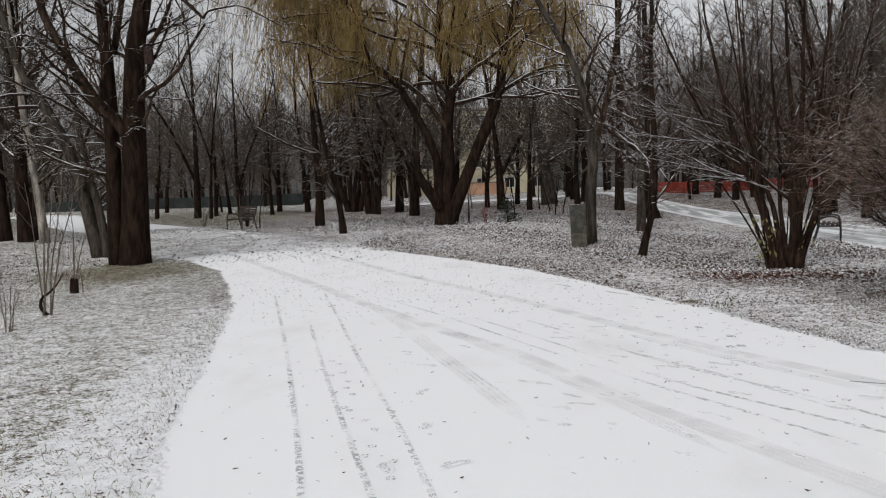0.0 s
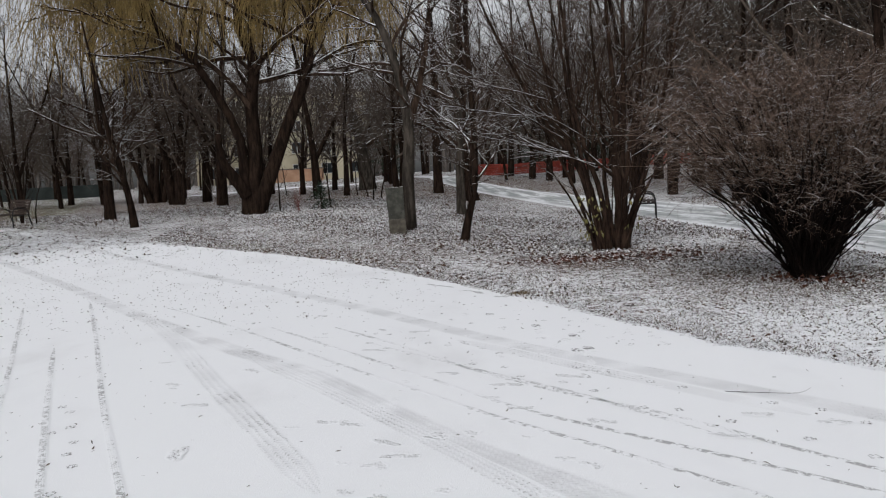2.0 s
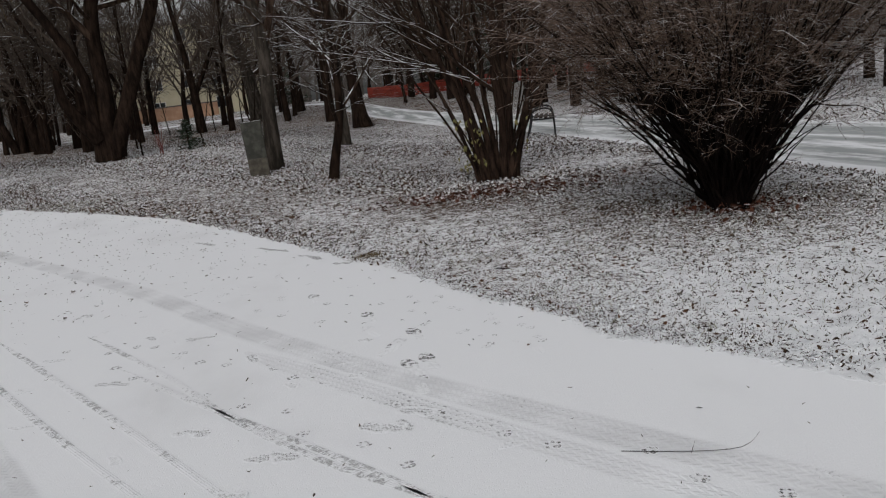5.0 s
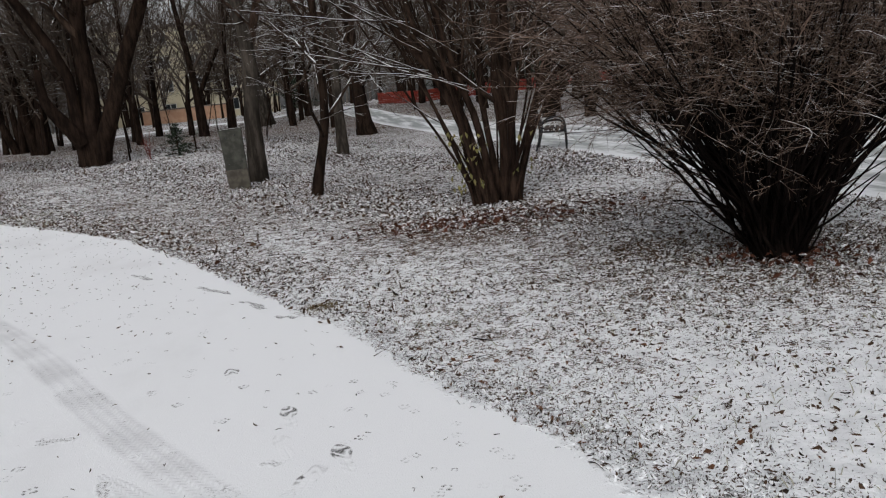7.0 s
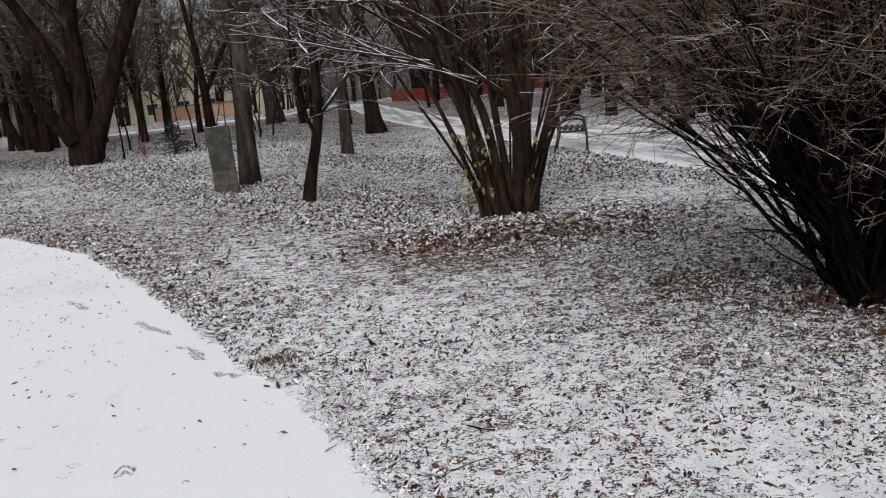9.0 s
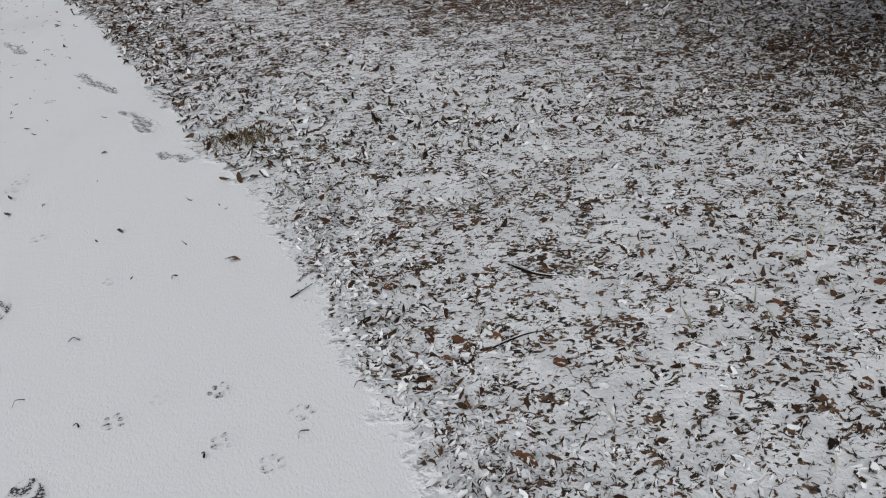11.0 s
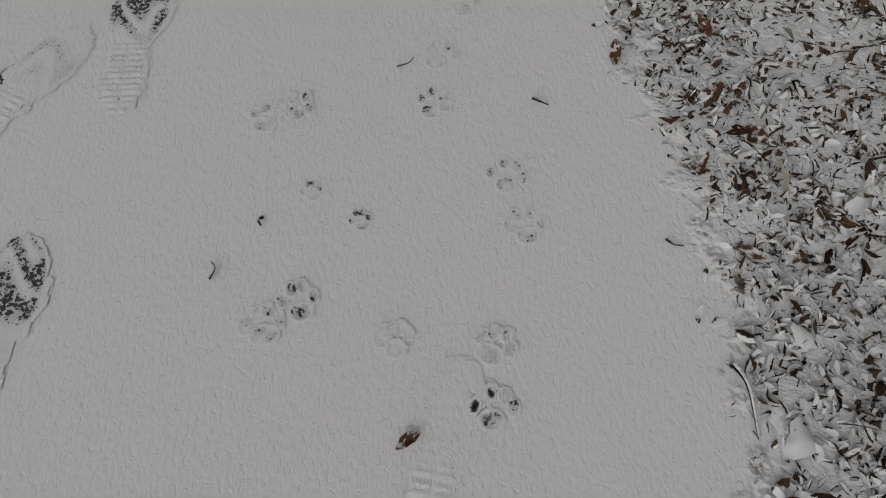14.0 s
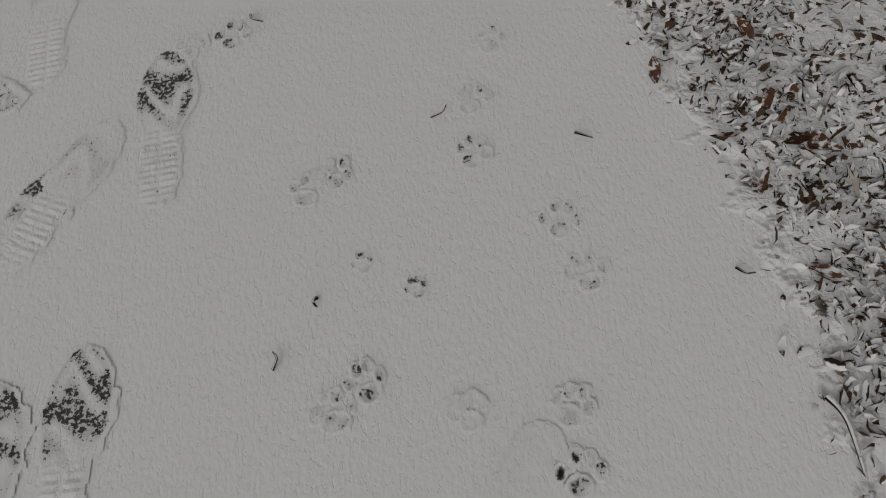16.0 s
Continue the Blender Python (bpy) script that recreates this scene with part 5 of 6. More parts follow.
def stamp(name, x, y, rz, w, l, height, bare, label, group, step=0.004, lift=0.002):
    """A print in the snow: a small relief with patches worn bare."""
    nx, ny = int(w / step) + 1, int(l / step) + 1
    X, Y = np.meshgrid(np.linspace(-w / 2, w / 2, nx), np.linspace(-l / 2, l / 2, ny))
    Z = np.maximum(height(X, Y), 0) + lift
    rim = np.minimum(np.minimum(X + w / 2, w / 2 - X), np.minimum(Y + l / 2, l / 2 - Y))
    Z = np.where(rim < step * 0.5, 0.0005, Z)
    idx = np.arange(nx * ny).reshape(ny, nx)
    q = np.stack([idx[:-1, :-1], idx[:-1, 1:], idx[1:, 1:], idx[1:, :-1]], axis=-1).reshape(-1, 4)
    keep = ((height(X, Y) > -0.5).ravel()[q]).any(axis=1)
    me = mesh_from(name, np.stack([X, Y, Z], axis=-1).reshape(-1, 3), [q[keep]], {"bare": np.clip(bare(X, Y), 0, 0.56).ravel()}, True)
    ob = ob_mesh(name, me, m_print)
    ob.matrix_basis = pose(x, y, tz(x, y) + (0.0032 if y < 7.2 else 0.0006) + 0.0001 * (len(bpy.data.meshes) % 9), 0, 0, rz)
    return tagged(ob, label, "footprint", group)


def ell(X, Y, cx, cy, a, b):
    return ((X - cx) / a) ** 2 + ((Y - cy) / b) ** 2


def boot_shape(X, Y, L):
    """Below 1 inside the sole."""
    y = Y / L
    half = 0.037 + 0.013 * np.exp(-((y - 0.22) / 0.2) ** 2) - 0.010 * np.exp(-((y + 0.1) / 0.13) ** 2)
    end = np.clip(1 - (np.abs(y) / 0.5) ** 5, 0, 1) ** 0.5
    return np.abs(X - 0.006 * np.sin(y * 4)) / (half * end * L / 0.29 + 1e-5)


def boot_print(x, y, rz, L, wear, seed, label):
    r = np.random.default_rng(seed)
    ph = r.uniform(0, 6, 6)

    def height(X, Y):
        s = boot_shape(X, Y, L) + 0.13 * np.sin(Y * 120 + ph[4] + 2 * np.sin(X * 75)) * np.sin(X * 140 + ph[5] + 2 * np.sin(Y * 60 + ph[0]))
        heel = smooth(-Y, -0.02 * L, 0.1 * L)
        lugs = (np.sin(Y * 520 + ph[0]) > 0.0) * (np.abs(np.sin(X * 95 + 0.3)) > 0.3) * heel
        z = 0.0016 * lugs * smooth(1 - s, 0.05, 0.2)
        return np.where(s < 1.0, z, -1)

    def bare(X, Y):
        s = boot_shape(X, Y, L)
        toe = smooth(Y, -0.05 * L, 0.2 * L)
        wob = 0.5 + 0.5 * np.sin(Y * 88 + ph[1] + 2.2 * np.sin(X * 62 + ph[2]) + 1.2 * np.sin(Y * 41 + X * 90 + ph[3]))
        edge = smooth(s, 0.5, 0.85)
        return wear * (0.2 + 0.55 * toe) * (0.1 + 0.85 * wob + 0.3 * edge) * smooth(1.0 - s, 0, 0.25)

    stamp("boot_print", x, y, rz, 0.13 * L / 0.29, L * 1.04, height, bare, label, "boot prints", 0.0035, 0.0008)


def paw_print(x, y, rz, size, wear, seed, label="dog's paw print in thin snow"):
    r = np.random.default_rng(seed)
    pads = [(0, -0.16, 0.24, 0.19), (-0.3, 0.1, 0.11, 0.16), (-0.12, 0.32, 0.11, 0.16), (0.14, 0.32, 0.11, 0.16), (0.31, 0.09, 0.11, 0.16)]
    pads = [(a + r.normal(0, 0.03), b + r.normal(0, 0.03), c * r.uniform(0.8, 1.15), d) for a, b, c, d in pads]
    w = size * 1.02
    ph = r.uniform(0, 6, 2)

    def near(X, Y):
        return np.min([ell(X / w, Y / w, a, b, c, d) for a, b, c, d in pads], axis=0)

    def height(X, Y):
        s = near(X, Y)
        return np.where(s < 1.2, 0.0008 * smooth(s, 0.6, 1.0), -1)

    def bare(X, Y):
        s = near(X, Y)
        return wear * smooth(1.1 - s, 0, 0.5) * (0.5 + 0.4 * np.sin(X * 190 + ph[0]) * np.sin(Y * 170 + ph[1]))

    stamp("paw_print", x, y, rz, w * 1.15, w * 1.25, height, bare, label, "paw prints", 0.0025, 0.0006)


def scuff(x, y, rz, w, l, wear, seed, label, name="footprint"):
    """A blurred tread or slip mark of ragged outline."""
    r = np.random.default_rng(seed)
    ph = r.uniform(0, 6.28, 6)
    blobs = [(r.normal(0, 0.14) * w, (k / 4 - 0.5) * 0.74 * l, w * r.uniform(0.22, 0.42), l * r.uniform(0.12, 0.24), r.uniform(0.4, 1.0)) for k in range(5)]

    def body(X, Y):
        edge = 0.35 * np.sin(X * 130 + ph[0] + 2 * np.sin(Y * 90 + ph[1])) * np.sin(Y * 110 + ph[2])
        return np.max([q * (1.25 - ell(X, Y, a, b, c, d)) for a, b, c, d, q in blobs], axis=0) + edge

    def height(X, Y):
        s = body(X, Y)
        return np.where(s > -0.2, 0.0028 * np.exp(-((s - 0.08) / 0.16) ** 2), -1)

    def bare(X, Y):
        grit = 0.55 + 0.45 * np.sin(X * 210 + ph[3] + 2 * np.sin(Y * 150)) * np.sin(Y * 190 + ph[4])
        return wear * smooth(body(X, Y), 0.1, 0.6) * grit

    stamp(name, x, y, rz, w * 1.15, l * 1.15, height, bare, label, "trodden marks", 0.006, 0.0008)


def prints():
    b = "boot print in thin snow with dark asphalt showing"
    boot_print(3.125, 8.20, 10, 0.31, 0.95, 1, b)
    boot_print(2.93, 8.02, -32, 0.30, 0.95, 2, "smeared boot print with dark asphalt showing")
    boot_print(2.985, 8.08, -20, 0.29, 0.35, 3, "faint boot print in thin snow")
    boot_print(3.10, 7.67, 6, 0.31, 0.95, 4, b)
    boot_print(3.0, 7.62, 14, 0.31, 0.8, 5, b)
    boot_print(2.9, 8.78, 8, 0.30, 0.9, 6, b)
    boot_print(2.57, 9.58, 4, 0.30, 0.7, 7, b)
    boot_print(2.99, 7.36, 0, 0.31, 0.85, 8, b)
    boot_print(2.87, 8.44, 12, 0.30, 0.25, 9, "faint boot print in thin snow")
    boot_print(3.70, 7.585, -4, 0.27, 0.15, 10, "old boot print half filled with snow")
    far = "trodden boot print on the snowy path"
    for k, (x, y, rz) in enumerate([(3.56, 5.72, 60), (3.88, 5.47, 70), (2.62, 5.82, 50), (3.22, 5.4, 55), (2.23, 6.82, 60), (2.21, 6.23, 65), (1.12, 6.21, 40), (1.33, 5.79, 50), (0.0, 6.94, 80), (0.1, 5.92, 5),
                                    (0.28, 4.96, 10), (0.14, 4.09, 15), (0.56, 4.19, -60), (1.4, 5.55, 70), (2.72, 6.9, 60), (1.85, 7.3, 65), (2.9, 7.0, 50), (0.3, 7.9, 60), (1.75, 9.0, 70), (1.3, 8.3, 60)]):
        scuff(x, y, rz, 0.11, 0.17 + 0.012 * (k % 5), 0.5, 20 + k, far, "boot_print")
    for k in range(46):
        y = rng.uniform(4.2, 10.5)
        x = 2.9 - 0.42 * (y - 6) + rng.uniform(-2.6, 0.9)
        scuff(x, y, rng.uniform(20, 80), rng.uniform(0.05, 0.1), rng.uniform(0.08, 0.16), rng.uniform(0.2, 0.6), 240 + k, "ragged trodden mark on the snowy path", "boot_print")
    for k, (x, y, l) in enumerate([(1.48, 13.17, 0.5), (2.27, 12.03, 0.55), (2.63, 11.3, 0.42), (2.9, 10.75, 0.2)]):
        scuff(x, y, 34, 0.10, l, 0.85, 320 + k, "short grey slip mark scraped in the snow", "slip_mark")
    spots = [(3.213, 8.377, .9), (3.145, 8.36, .35), (3.378, 8.07, .5), (3.415, 8.09, .65), (3.624, 8.124, .6), (3.62, 8.223, .45), (3.747, 8.006, .65), (3.782, 7.923, .5), (3.645, 8.34, .4),
             (3.448, 7.729, .55), (3.489, 7.77, .8), (3.752, 7.738, .5), (3.761, 7.653, .8), (3.625, 7.73, .3), (3.25, 9.13, .8), (3.02, 9.07, .7), (3.27, 8.95, .6), (3.44, 9.01, .6), (3.38, 8.86, .6), (3.45, 8.65, .6), (3.49, 8.57, .5),
             (3.19, 8.74, .6), (3.12, 9.13, .3), (2.87, 9.74, .4)]
    for k, (x, y, w) in enumerate(spots):
        paw_print(x, y, rng.uniform(-35, 25), 0.07 if w > 0.35 else 0.066, 0.85 * w, 60 + k)
    for x, y, w in ((3.469, 7.945, .55), (3.547, 7.905, .8)):
        paw_print(x, y, 20, 0.04, w, 90, "small smudged paw mark in thin snow")
    # two trails of a trotting dog beside the wheel lines
    for (x0, y0), (x1, y1), seed in (((0.9, 9.2), (4.0, 4.7), 140), ((1.5, 9.0), (4.3, 5.2), 170), ((-1.0, 7.2), (0.4, 3.4), 200)):
        for k in range(17):
            t = k / 16
            paw_print(x0 + (x1 - x0) * t + rng.uniform(-0.09, 0.09), y0 + (y1 - y0) * t + rng.uniform(-0.1, 0.1), rng.uniform(10, 70), 0.085, rng.uniform(0.6, 0.95), seed + k)
    for k in range(34):
        y = rng.uniform(8.6, 13)
        x = 3.2 - 0.32 * (y - 9) - rng.uniform(0.1, 2.2)
        paw_print(x, y, rng.uniform(-40, 40), 0.08, rng.uniform(0.3, 0.8), 100 + k)


prints()


# ---------------------------------------------------------------- leaves, twigs and grass
def litter(count, place, small, large, seed, lift=0.008, tilt=0.5, slim=(0.14, 0.34), rim=8):
    """Many curled leaves at once, each a small bent sheet with a pointed outline."""
    r = np.random.default_rng(seed)
    x, y = place(r, count)
    n = len(x)
    s = r.uniform(small, large, n) * 0.5
    w = s * r.uniform(*slim, n) * 2
    a = np.arange(rim) * 2 * np.pi / rim
    cx = np.cos(a)[None, :] * (1 + r.normal(0, 0.1, (n, rim)))
    sy = (np.sin(a) * np.abs(np.sin(a)) ** 0.35)[None, :] * (1 + r.normal(0, 0.18, (n, rim)))
    roll, arch = r.normal(0.25, 0.45, n), r.normal(0.1, 0.35, n)
    X, Y = cx * s[:, None], sy * w[:, None]
    Z = roll[:, None] * sy ** 2 * w[:, None] + arch[:, None] * cx ** 2 * s[:, None] + r.normal(0, 0.05, (n, rim)) * s[:, None]
    X, Y, Z = (np.concatenate([k, np.zeros((n, 1))], axis=1) for k in (X, Y, Z))
    side = np.concatenate([0.5 + 0.5 * np.cos(a[None, :] - r.uniform(0, 6.283, (n, 1))), np.full((n, 1), 0.42)], axis=1)
    a, b, c = r.normal(0, tilt, n), r.normal(0, tilt * 0.8, n), r.uniform(0, 6.283, n)
    ca, sa, cb, sb, cc, sc = np.cos(a), np.sin(a), np.cos(b), np.sin(b), np.cos(c), np.sin(c)
    Y, Z = Y * ca[:, None] - Z * sa[:, None], Y * sa[:, None] + Z * ca[:, None]
    X, Z = X * cb[:, None] + Z * sb[:, None], -X * sb[:, None] + Z * cb[:, None]
    X, Y = X * cc[:, None] - Y * sc[:, None], X * sc[:, None] + Y * cc[:, None]
    v = np.stack([X + x[:, None], Y + y[:, None], Z + (terrain(x, y) + lift)[:, None]], axis=-1).reshape(-1, 3)
    k = (rim + 1) * np.arange(n)[:, None]
    f = np.concatenate([k + np.array([[i, (i + 1) % rim, rim]]) for i in range(rim)])
    return v, f, side.ravel()


def on_lawn(x0, x1, y0, y1, margin=0.0, fade=0.35, avoid=None):
    """Random places on the lawn, thinning out at the edge of the path."""
    def place(r, count):
        x, y = r.uniform(x0, x1, count), r.uniform(y0, y1, count)
        d = np.minimum(outline_distance(x, y, MAIN_PATH), outline_distance(x, y, SIDE_PATH))
        clump = 0.5 + 0.5 * np.sin(2.1 * x + 1.3 * np.sin(1.7 * y)) * np.sin(1.9 * y + 1.1 * np.sin(2.3 * x))
        keep = (d > margin + r.normal(0, 0.03, count)) & (r.random(count) < 0.65 + 0.35 * np.maximum(clump, 1 - np.clip(d / fade, 0, 1)))
        return x[keep], y[keep]
    return place


def stuff(name, v, f, mat, label, category, rim=None):
    tagged(ob_mesh(name, mesh_from(name, v, [f], None if rim is None else {"rim": rim}, rim is not None), mat), label, category, "", "stuff")


def lay_litter(count, place, small, large, seed, lift, tilt, slim, rim, label, mat=m_litter):
    v, f, side = litter(count, place, small, large, seed, lift, tilt, slim, rim)
    stuff("leaf_litter", v, f, mat, label, "leaf litter", side)


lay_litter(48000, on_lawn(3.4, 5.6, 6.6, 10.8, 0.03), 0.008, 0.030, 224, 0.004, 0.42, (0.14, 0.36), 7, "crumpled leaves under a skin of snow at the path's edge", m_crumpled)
lay_litter(50000, on_lawn(3.3, 7.2, 4.6, 10.8, 0.03), 0.010, 0.032, 201, 0.007, 0.6, (0.08, 0.2), 6, "fine snow-dusted dark leaf litter at the path's edge")
lay_litter(700, on_lawn(3.3, 6.4, 5.6, 10.8, 0.04), 0.028, 0.055, 221, 0.010, 0.5, (0.14, 0.28), 8, "curled leaves capped with snow at the path's edge")
lay_litter(16000, on_lawn(2.0, 8.9, 10.4, 14.0), 0.03, 0.072, 206, 0.009, 0.6, (0.10, 0.24), 6, "snow-dusted dark leaf litter round the bush", m_litter_far)
lay_litter(9000, on_lawn(6.8, 8.9, 4.2, 10.6), 0.02, 0.05, 207, 0.008, 0.6, (0.11, 0.26), 6, "snow-dusted dark leaf litter beside the bush", m_litter_far)
lay_litter(44000, on_lawn(-4, 9, 13.8, 27), 0.045, 0.10, 202, 0.012, 0.6, (0.12, 0.28), 5, "snow-dusted dark leaf litter under the trees", m_litter_far)
lay_litter(11000, on_lawn(12.4, 22, 12, 30), 0.05, 0.11, 208, 0.012, 0.6, (0.12, 0.30), 5, "snow-dusted dark leaf litter beyond the side path", m_litter_far)
lay_litter(24000, on_lawn(-14, 7, 27, 42), 0.06, 0.12, 209, 0.012, 0.6, (0.12, 0.30), 4, "snow-dusted dark leaf litter round the willow", m_litter_far)
lay_litter(14000, on_lawn(-24, -9, 10, 34), 0.05, 0.1, 223, 0.010, 0.6, (0.12, 0.28), 4, "snow-dusted dark leaf litter at the edge of the wood", m_litter_far)
lay_litter(24000, on_lawn(-9, -0.8, 2.5, 20), 0.016, 0.046, 203, 0.008, 0.6, (0.12, 0.28), 5, "snow-dusted leaves among grass", m_litter_far)
lay_litter(5000, lambda r, c: (r.uniform(-17, -2.5, c), r.uniform(18.5, 34, c)), 0.05, 0.11, 225, 0.010, 0.45, (0.12, 0.28), 5, "leaves strewn over the bend of the path", m_litter_far)
lay_litter(10500, on_lawn(4.5, 8.8, 4.6, 10.8, 0.1), 0.02, 0.05, 228, 0.010, 0.6, (0.11, 0.26), 6, "dark curled leaves lying bare on the snowy lawn", m_litter_dark)
lay_litter(700, on_lawn(3.4, 4.5, 6.6, 10.8, 0.05), 0.022, 0.05, 229, 0.010, 0.6, (0.11, 0.26), 6, "dark curled leaves lying bare near the path", m_litter_dark)
# real litter, but laid thick and dark to paint the bush's shadow as well
lay_litter(9000, lambda r, c: (r.normal(6.45, 0.95, c).clip(4.5, 8.4), r.normal(10.0, 0.75, c).clip(8.6, 12)), 0.015, 0.05, 226, 0.009, 0.6, (0.10, 0.24), 6, "dark leaf litter round the bush, doubling as its shadow", m_litter_far)
lay_litter(900, lambda r, c: (r.normal(5.0, 0.8, c), r.normal(13.75, 0.3, c)), 0.05, 0.10, 205, 0.02, 0.5, (0.14, 0.34), 8, "red-brown leaves before the shrub", m_leaf_red)
lay_litter(320, on_lawn(3.4, 4.9, 7.4, 10.2, 0.02), 0.018, 0.048, 222, 0.012, 0.6, (0.14, 0.34), 7, "rusty brown leaves among the snowy litter", m_leaf_brown)
lay_litter(7000, on_lawn(3.7, 4.8, 6.9, 8.8, 0.03), 0.010, 0.03, 211, 0.009, 0.7, (0.10, 0.26), 6, "thick snow-dusted dark leaf litter beside the paw prints")


def strewn(r, count):
    """Odd leaves and bits on the path, more of them towards the bend."""
    y = 3.5 + 22 * r.random(count) ** 0.85
    x = r.uniform(-9, 5, count)
    d = outline_distance(x, y, MAIN_PATH)
    keep = (d < -0.1) & ~((x > 2.8) & (y < 9.6) & (y > 7))
    return x[keep], y[keep]


def flecked(r, count):
    """Small bits over the far stretch of the path."""
    x, y = r.uniform(-9, 2, count), r.uniform(10, 24, count)
    keep = outline_distance(x, y, MAIN_PATH) < -0.1
    return x[keep], y[keep]


v, f, side = litter(5200, flecked, 0.015, 0.05, 227, 0.006, 0.35, (0.10, 0.25), 5)
stuff("strewn_leaves", v, f, m_litter_far, "small leaf bits strewn over the far path", "leaves", side)
v, f, side = litter(2600, strewn, 0.012, 0.038, 204, 0.006, 0.3, (0.08, 0.22), 6)
stuff("strewn_leaves", v, f, plain("wet_leaf_bits", (0.03, 0.022, 0.018), (0.10, 0.07, 0.05), 30, 0.7), "small dark leaf bits strewn over the snowy path", "leaves")


def grass(count, place, lo, hi, seed):
    r = np.random.default_rng(seed)
    x, y = place(r, count)
    n = len(x)
    h, a = r.uniform(lo, hi, n), r.uniform(0, 6.283, n)
    lean = r.uniform(0.2, 1.1, n) * h
    w = r.uniform(0.0012, 0.0026, n)
    z = terrain(x, y)
    dx, dy = np.cos(a), np.sin(a)
    v = np.stack([np.stack([x - dy * w, y + dx * w, z], -1), np.stack([x + dy * w, y - dx * w, z], -1),
                  np.stack([x + dx * lean * 0.4 + dy * w, y + dy * lean * 0.4 - dx * w, z + h * 0.6], -1), np.stack([x + dx * lean, y + dy * lean, z + h], -1)], axis=1).reshape(-1, 3)
    k = 4 * np.arange(n)[:, None]
    return v, np.concatenate([k + np.array([[0, 1, 2]]), k + np.array([[0, 2, 3]])])


v, f = grass(60000, on_lawn(-9, -0.6, 2.5, 20, 0.06, 0.1), 0.012, 0.055, 211)
stuff("grass", v, f, m_grass, "frosted grass blades poking through thin snow", "grass")
v, f = grass(2600, on_lawn(3.4, 8, 7, 12, 0.1, 0.1), 0.02, 0.06, 212)
stuff("grass", v, f, m_grass, "frosted grass blades poking through thin snow", "grass")
# the tuft at the edge of the path
v, f = grass(520, lambda r, c: (r.normal(3.17, 0.075, c), r.normal(10.86, 0.06, c)), 0.012, 0.035, 213)
stuff("grass_tuft", v, f, leaf_material("brown_grass", (0.06, 0.045, 0.025), (0.2, 0.15, 0.08), 0.0), "brown grass tuft at the edge of the path", "grass")


def fallen_leaves():
    """Single brown leaves that stand out."""
    spots = [(3.84, 9.83), (3.72, 8.82), (3.88, 8.76), (3.96, 8.7), (4.01, 8.61), (4.04, 8.53), (4.06, 8.5), (4.53, 9.15), (4.51, 9.07), (4.04, 9.52), (4.27, 9.48), (3.87, 8.69), (4.01, 8.34), (4.04, 8.33),
             (4.09, 8.31), (3.9, 8.26), (4.09, 8.17), (4.12, 8.11), (4.09, 7.91), (3.66, 7.6), (3.22, 9.77), (3.78, 9.12), (4.7, 10.2), (5.0, 10.3), (5.2, 9.4), (4.9, 8.6), (4.6, 8.3)]
    for k, (x, y) in enumerate(spots):
        rg = random.Random(300 + k)
        s = rg.uniform(0.03, 0.062)
        bm = bmesh.new()
        n = 7
        rows = []
        curl, fold, tip = rg.uniform(0.1, 0.5), rg.uniform(0.3, 0.95), rg.uniform(-0.2, 0.5)
        for i in range(n):
            t = i / (n - 1)
            hw = s * 0.24 * math.sin(math.pi * min(1, t * 0.93 + 0.05)) ** 0.7
            row = []
            for j in (-1, -0.5, 0, 0.5, 1):
                row.append(bm.verts.new(((t - 0.5) * s, j * hw * (1 - 0.1 * (i % 2)), s * (tip * t * t * 0.6 + fold * abs(j) * hw / s + 0.03 * math.sin(9 * t + 3 * j + k)))))
            rows.append(row)
        for r0, r1 in zip(rows, rows[1:]):
            for j in range(4):
                bm.faces.new((r0[j], r0[j + 1], r1[j + 1], r1[j]))
        me = bpy.data.meshes.new("fallen_leaf")
        bm.to_mesh(me)
        bm.free()
        ob = ob_mesh("fallen_leaf", me, m_leaf_brown)
        ob.matrix_basis = pose(x, y, tz(x, y) + 0.010, rg.uniform(-20, 20), rg.uniform(-15, 15), rg.uniform(0, 360))
        tagged(ob, "curled rusty brown fallen leaf on the snow", "leaf", "fallen leaves")
    # the large snow-covered leaf at the edge of the path
    for k, (x, y, s, rz) in enumerate([(4.135, 7.66, 0.065, 70), (4.15, 7.80, 0.05, 100)]):
        v, f = [], []
        n = 12
        for i in range(n):
            a = 2 * math.pi * i / n
            rr = s * (0.42 + 0.08 * math.sin(3 * a) + 0.05 * math.sin(7 * a))
            v.append((rr * math.cos(a), rr * 0.7 * math.sin(a), 0.008 + 0.006 * math.sin(2 * a)))
            v.append((rr * 0.55 * math.cos(a), rr * 0.4 * math.sin(a), 0.014))
        v.append((0, 0, 0.016))
        for i in range(n):
            j = (i + 1) % n
            f += [(2 * i, 2 * j, 2 * j + 1), (2 * i, 2 * j + 1, 2 * i + 1), (2 * i + 1, 2 * j + 1, 2 * n)]
        ob = ob_mesh("fallen_leaf", mesh_from("fallen_leaf", v, [np.array(f)]), m_litter)
        ob.matrix_basis = pose(x, y, 0, 0, 0, rz)
        tagged(ob, "large dead leaf covered with snow at the path's edge", "leaf", "fallen leaves")


fallen_leaves()


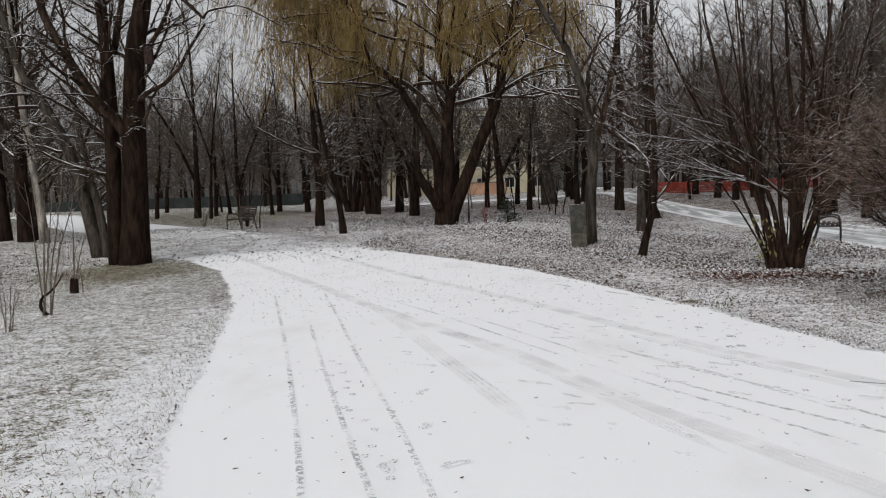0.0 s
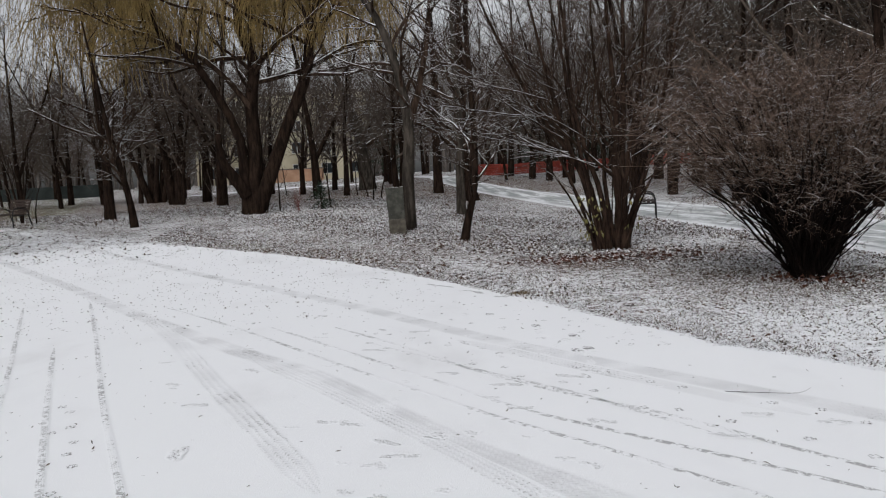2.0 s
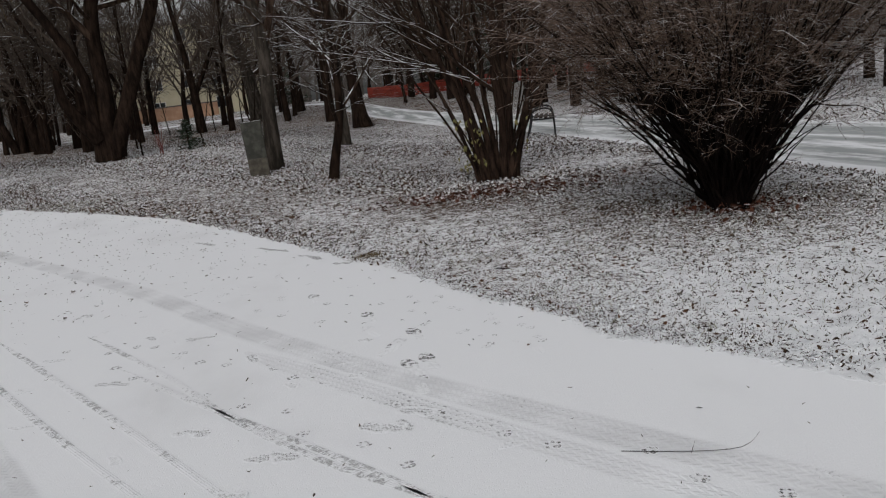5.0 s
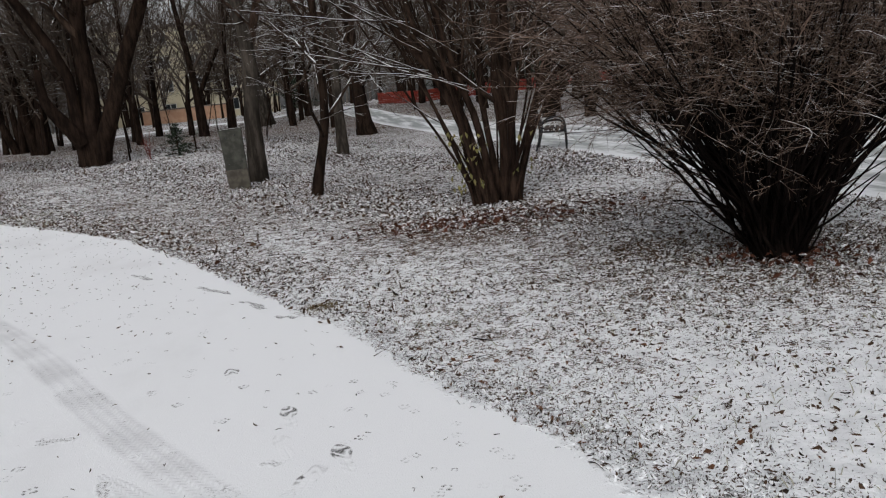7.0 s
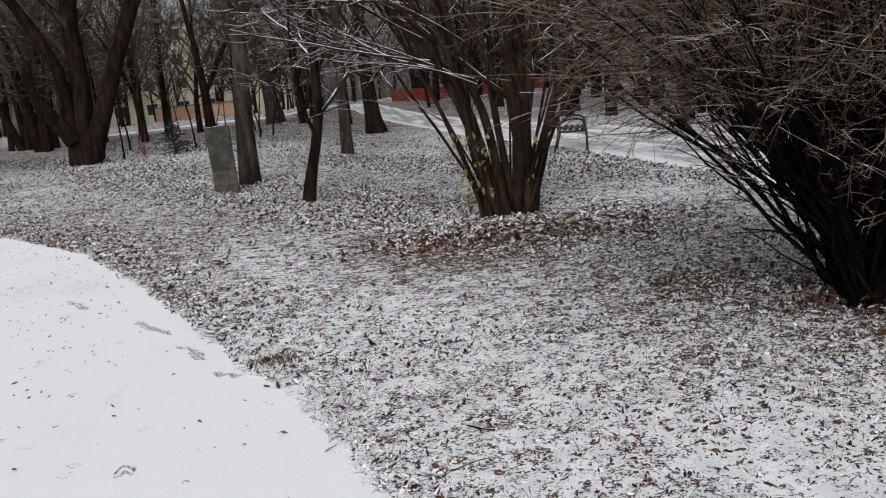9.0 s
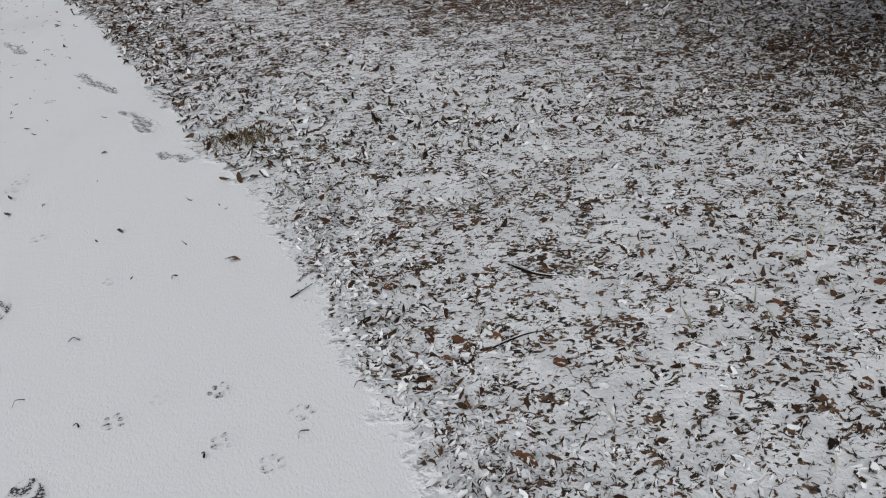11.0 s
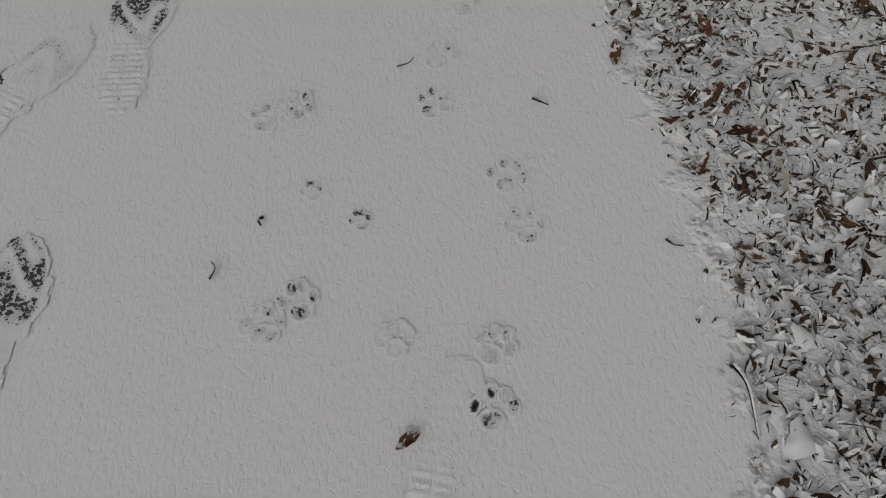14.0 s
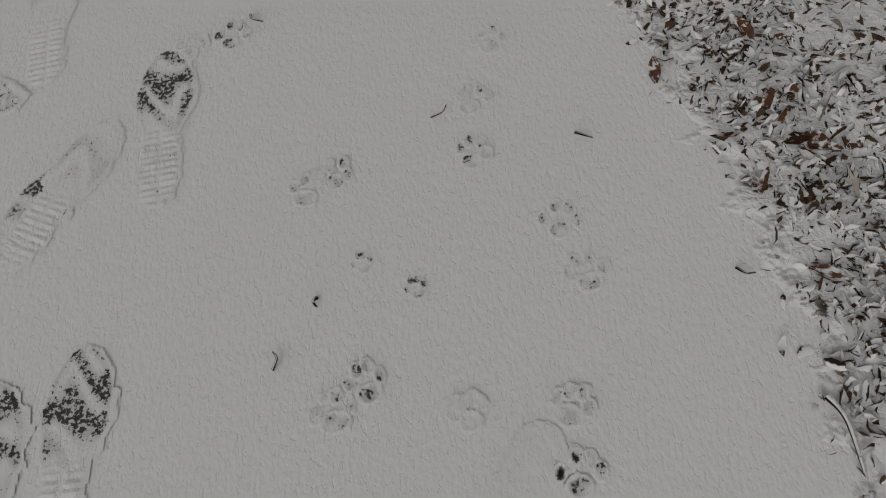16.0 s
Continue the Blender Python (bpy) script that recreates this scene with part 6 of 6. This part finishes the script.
def sticks():
    rg = random.Random(91)

    def stick(pts, r, label):
        b = np.array([pts[0][0], pts[0][1], tz(*pts[0])])
        line = curve_through([(x - b[0], y - b[1], r + 0.003 + 0.006 * (k % 2)) for k, (x, y) in enumerate(pts)], np.linspace(r, r * 0.4, len(pts)), 10)
        v, f = tubes([line], 6)
        ob = ob_mesh("twig", mesh_from("twig", v, [f], None, True), m_bark)
        ob.location = b
        tagged(ob, label, "twig", "fallen twigs")

    stick([(3.58, 6.21), (3.81, 6.08), (4.0, 6.04), (4.12, 6.11)], 0.002, "long thin fallen twig on the snowy path")
    stick([(3.81, 6.08), (3.87, 6.16)], 0.002, "short fallen twig on the snowy path")
    stick([(3.89, 9.15), (3.98, 9.18), (4.07, 9.19)], 0.004, "thin fallen twig on snowy leaves")
    stick([(4.01, 9.53), (4.07, 9.45), (4.14, 9.43)], 0.006, "dark fallen twig on snowy leaves")
    stick([(3.71, 8.61), (3.71, 8.54)], 0.003, "short dark twig on the snow")
    stick([(3.775, 8.155), (3.80, 8.14)], 0.0025, "short dark twig on the snow")
    stick([(3.40, 9.51), (3.46, 9.56)], 0.0035, "short dark twig on the snow")
    stick([(4.06, 7.75), (4.075, 7.72), (4.085, 7.66)], 0.005, "short dark twig at the edge of the path")
    for k in range(30):
        y = rg.uniform(7.7, 10)
        x = 3.62 - 0.25 * (y - 9) + rg.uniform(-0.9, 1.5)
        a, l = rg.uniform(0, 6.3), rg.uniform(0.006, 0.02)
        stick([(x, y), (x + l * math.cos(a), y + l * math.sin(a)), (x + 1.7 * l * math.cos(a + 0.5), y + 1.7 * l * math.sin(a + 0.5))], rg.uniform(0.0015, 0.003), "tiny dark twig on the snow")
    # a cone among the leaves
    for x, y, s in ((4.03, 9.05, 0.014), (3.67, 9.49, 0.012)):
        bm = bmesh.new()
        bmesh.ops.create_uvsphere(bm, u_segments=14, v_segments=12, radius=s)
        for v in bm.verts:
            k = 1 + 0.18 * math.sin(5 * math.atan2(v.co.y, v.co.x) + v.co.z * 420)
            v.co.x, v.co.y, v.co.z = v.co.x * k, v.co.y * k, v.co.z * 1.3
        me = bpy.data.meshes.new("pine_cone")
        bm.to_mesh(me)
        bm.free()
        ob = ob_mesh("pine_cone", me, m_leaf_brown)
        ob.matrix_basis = pose(x, y, s * 0.85, 70, 0, rg.uniform(0, 360))
        tagged(ob, "small brown cone lying in snowy leaves", "cone")


sticks()
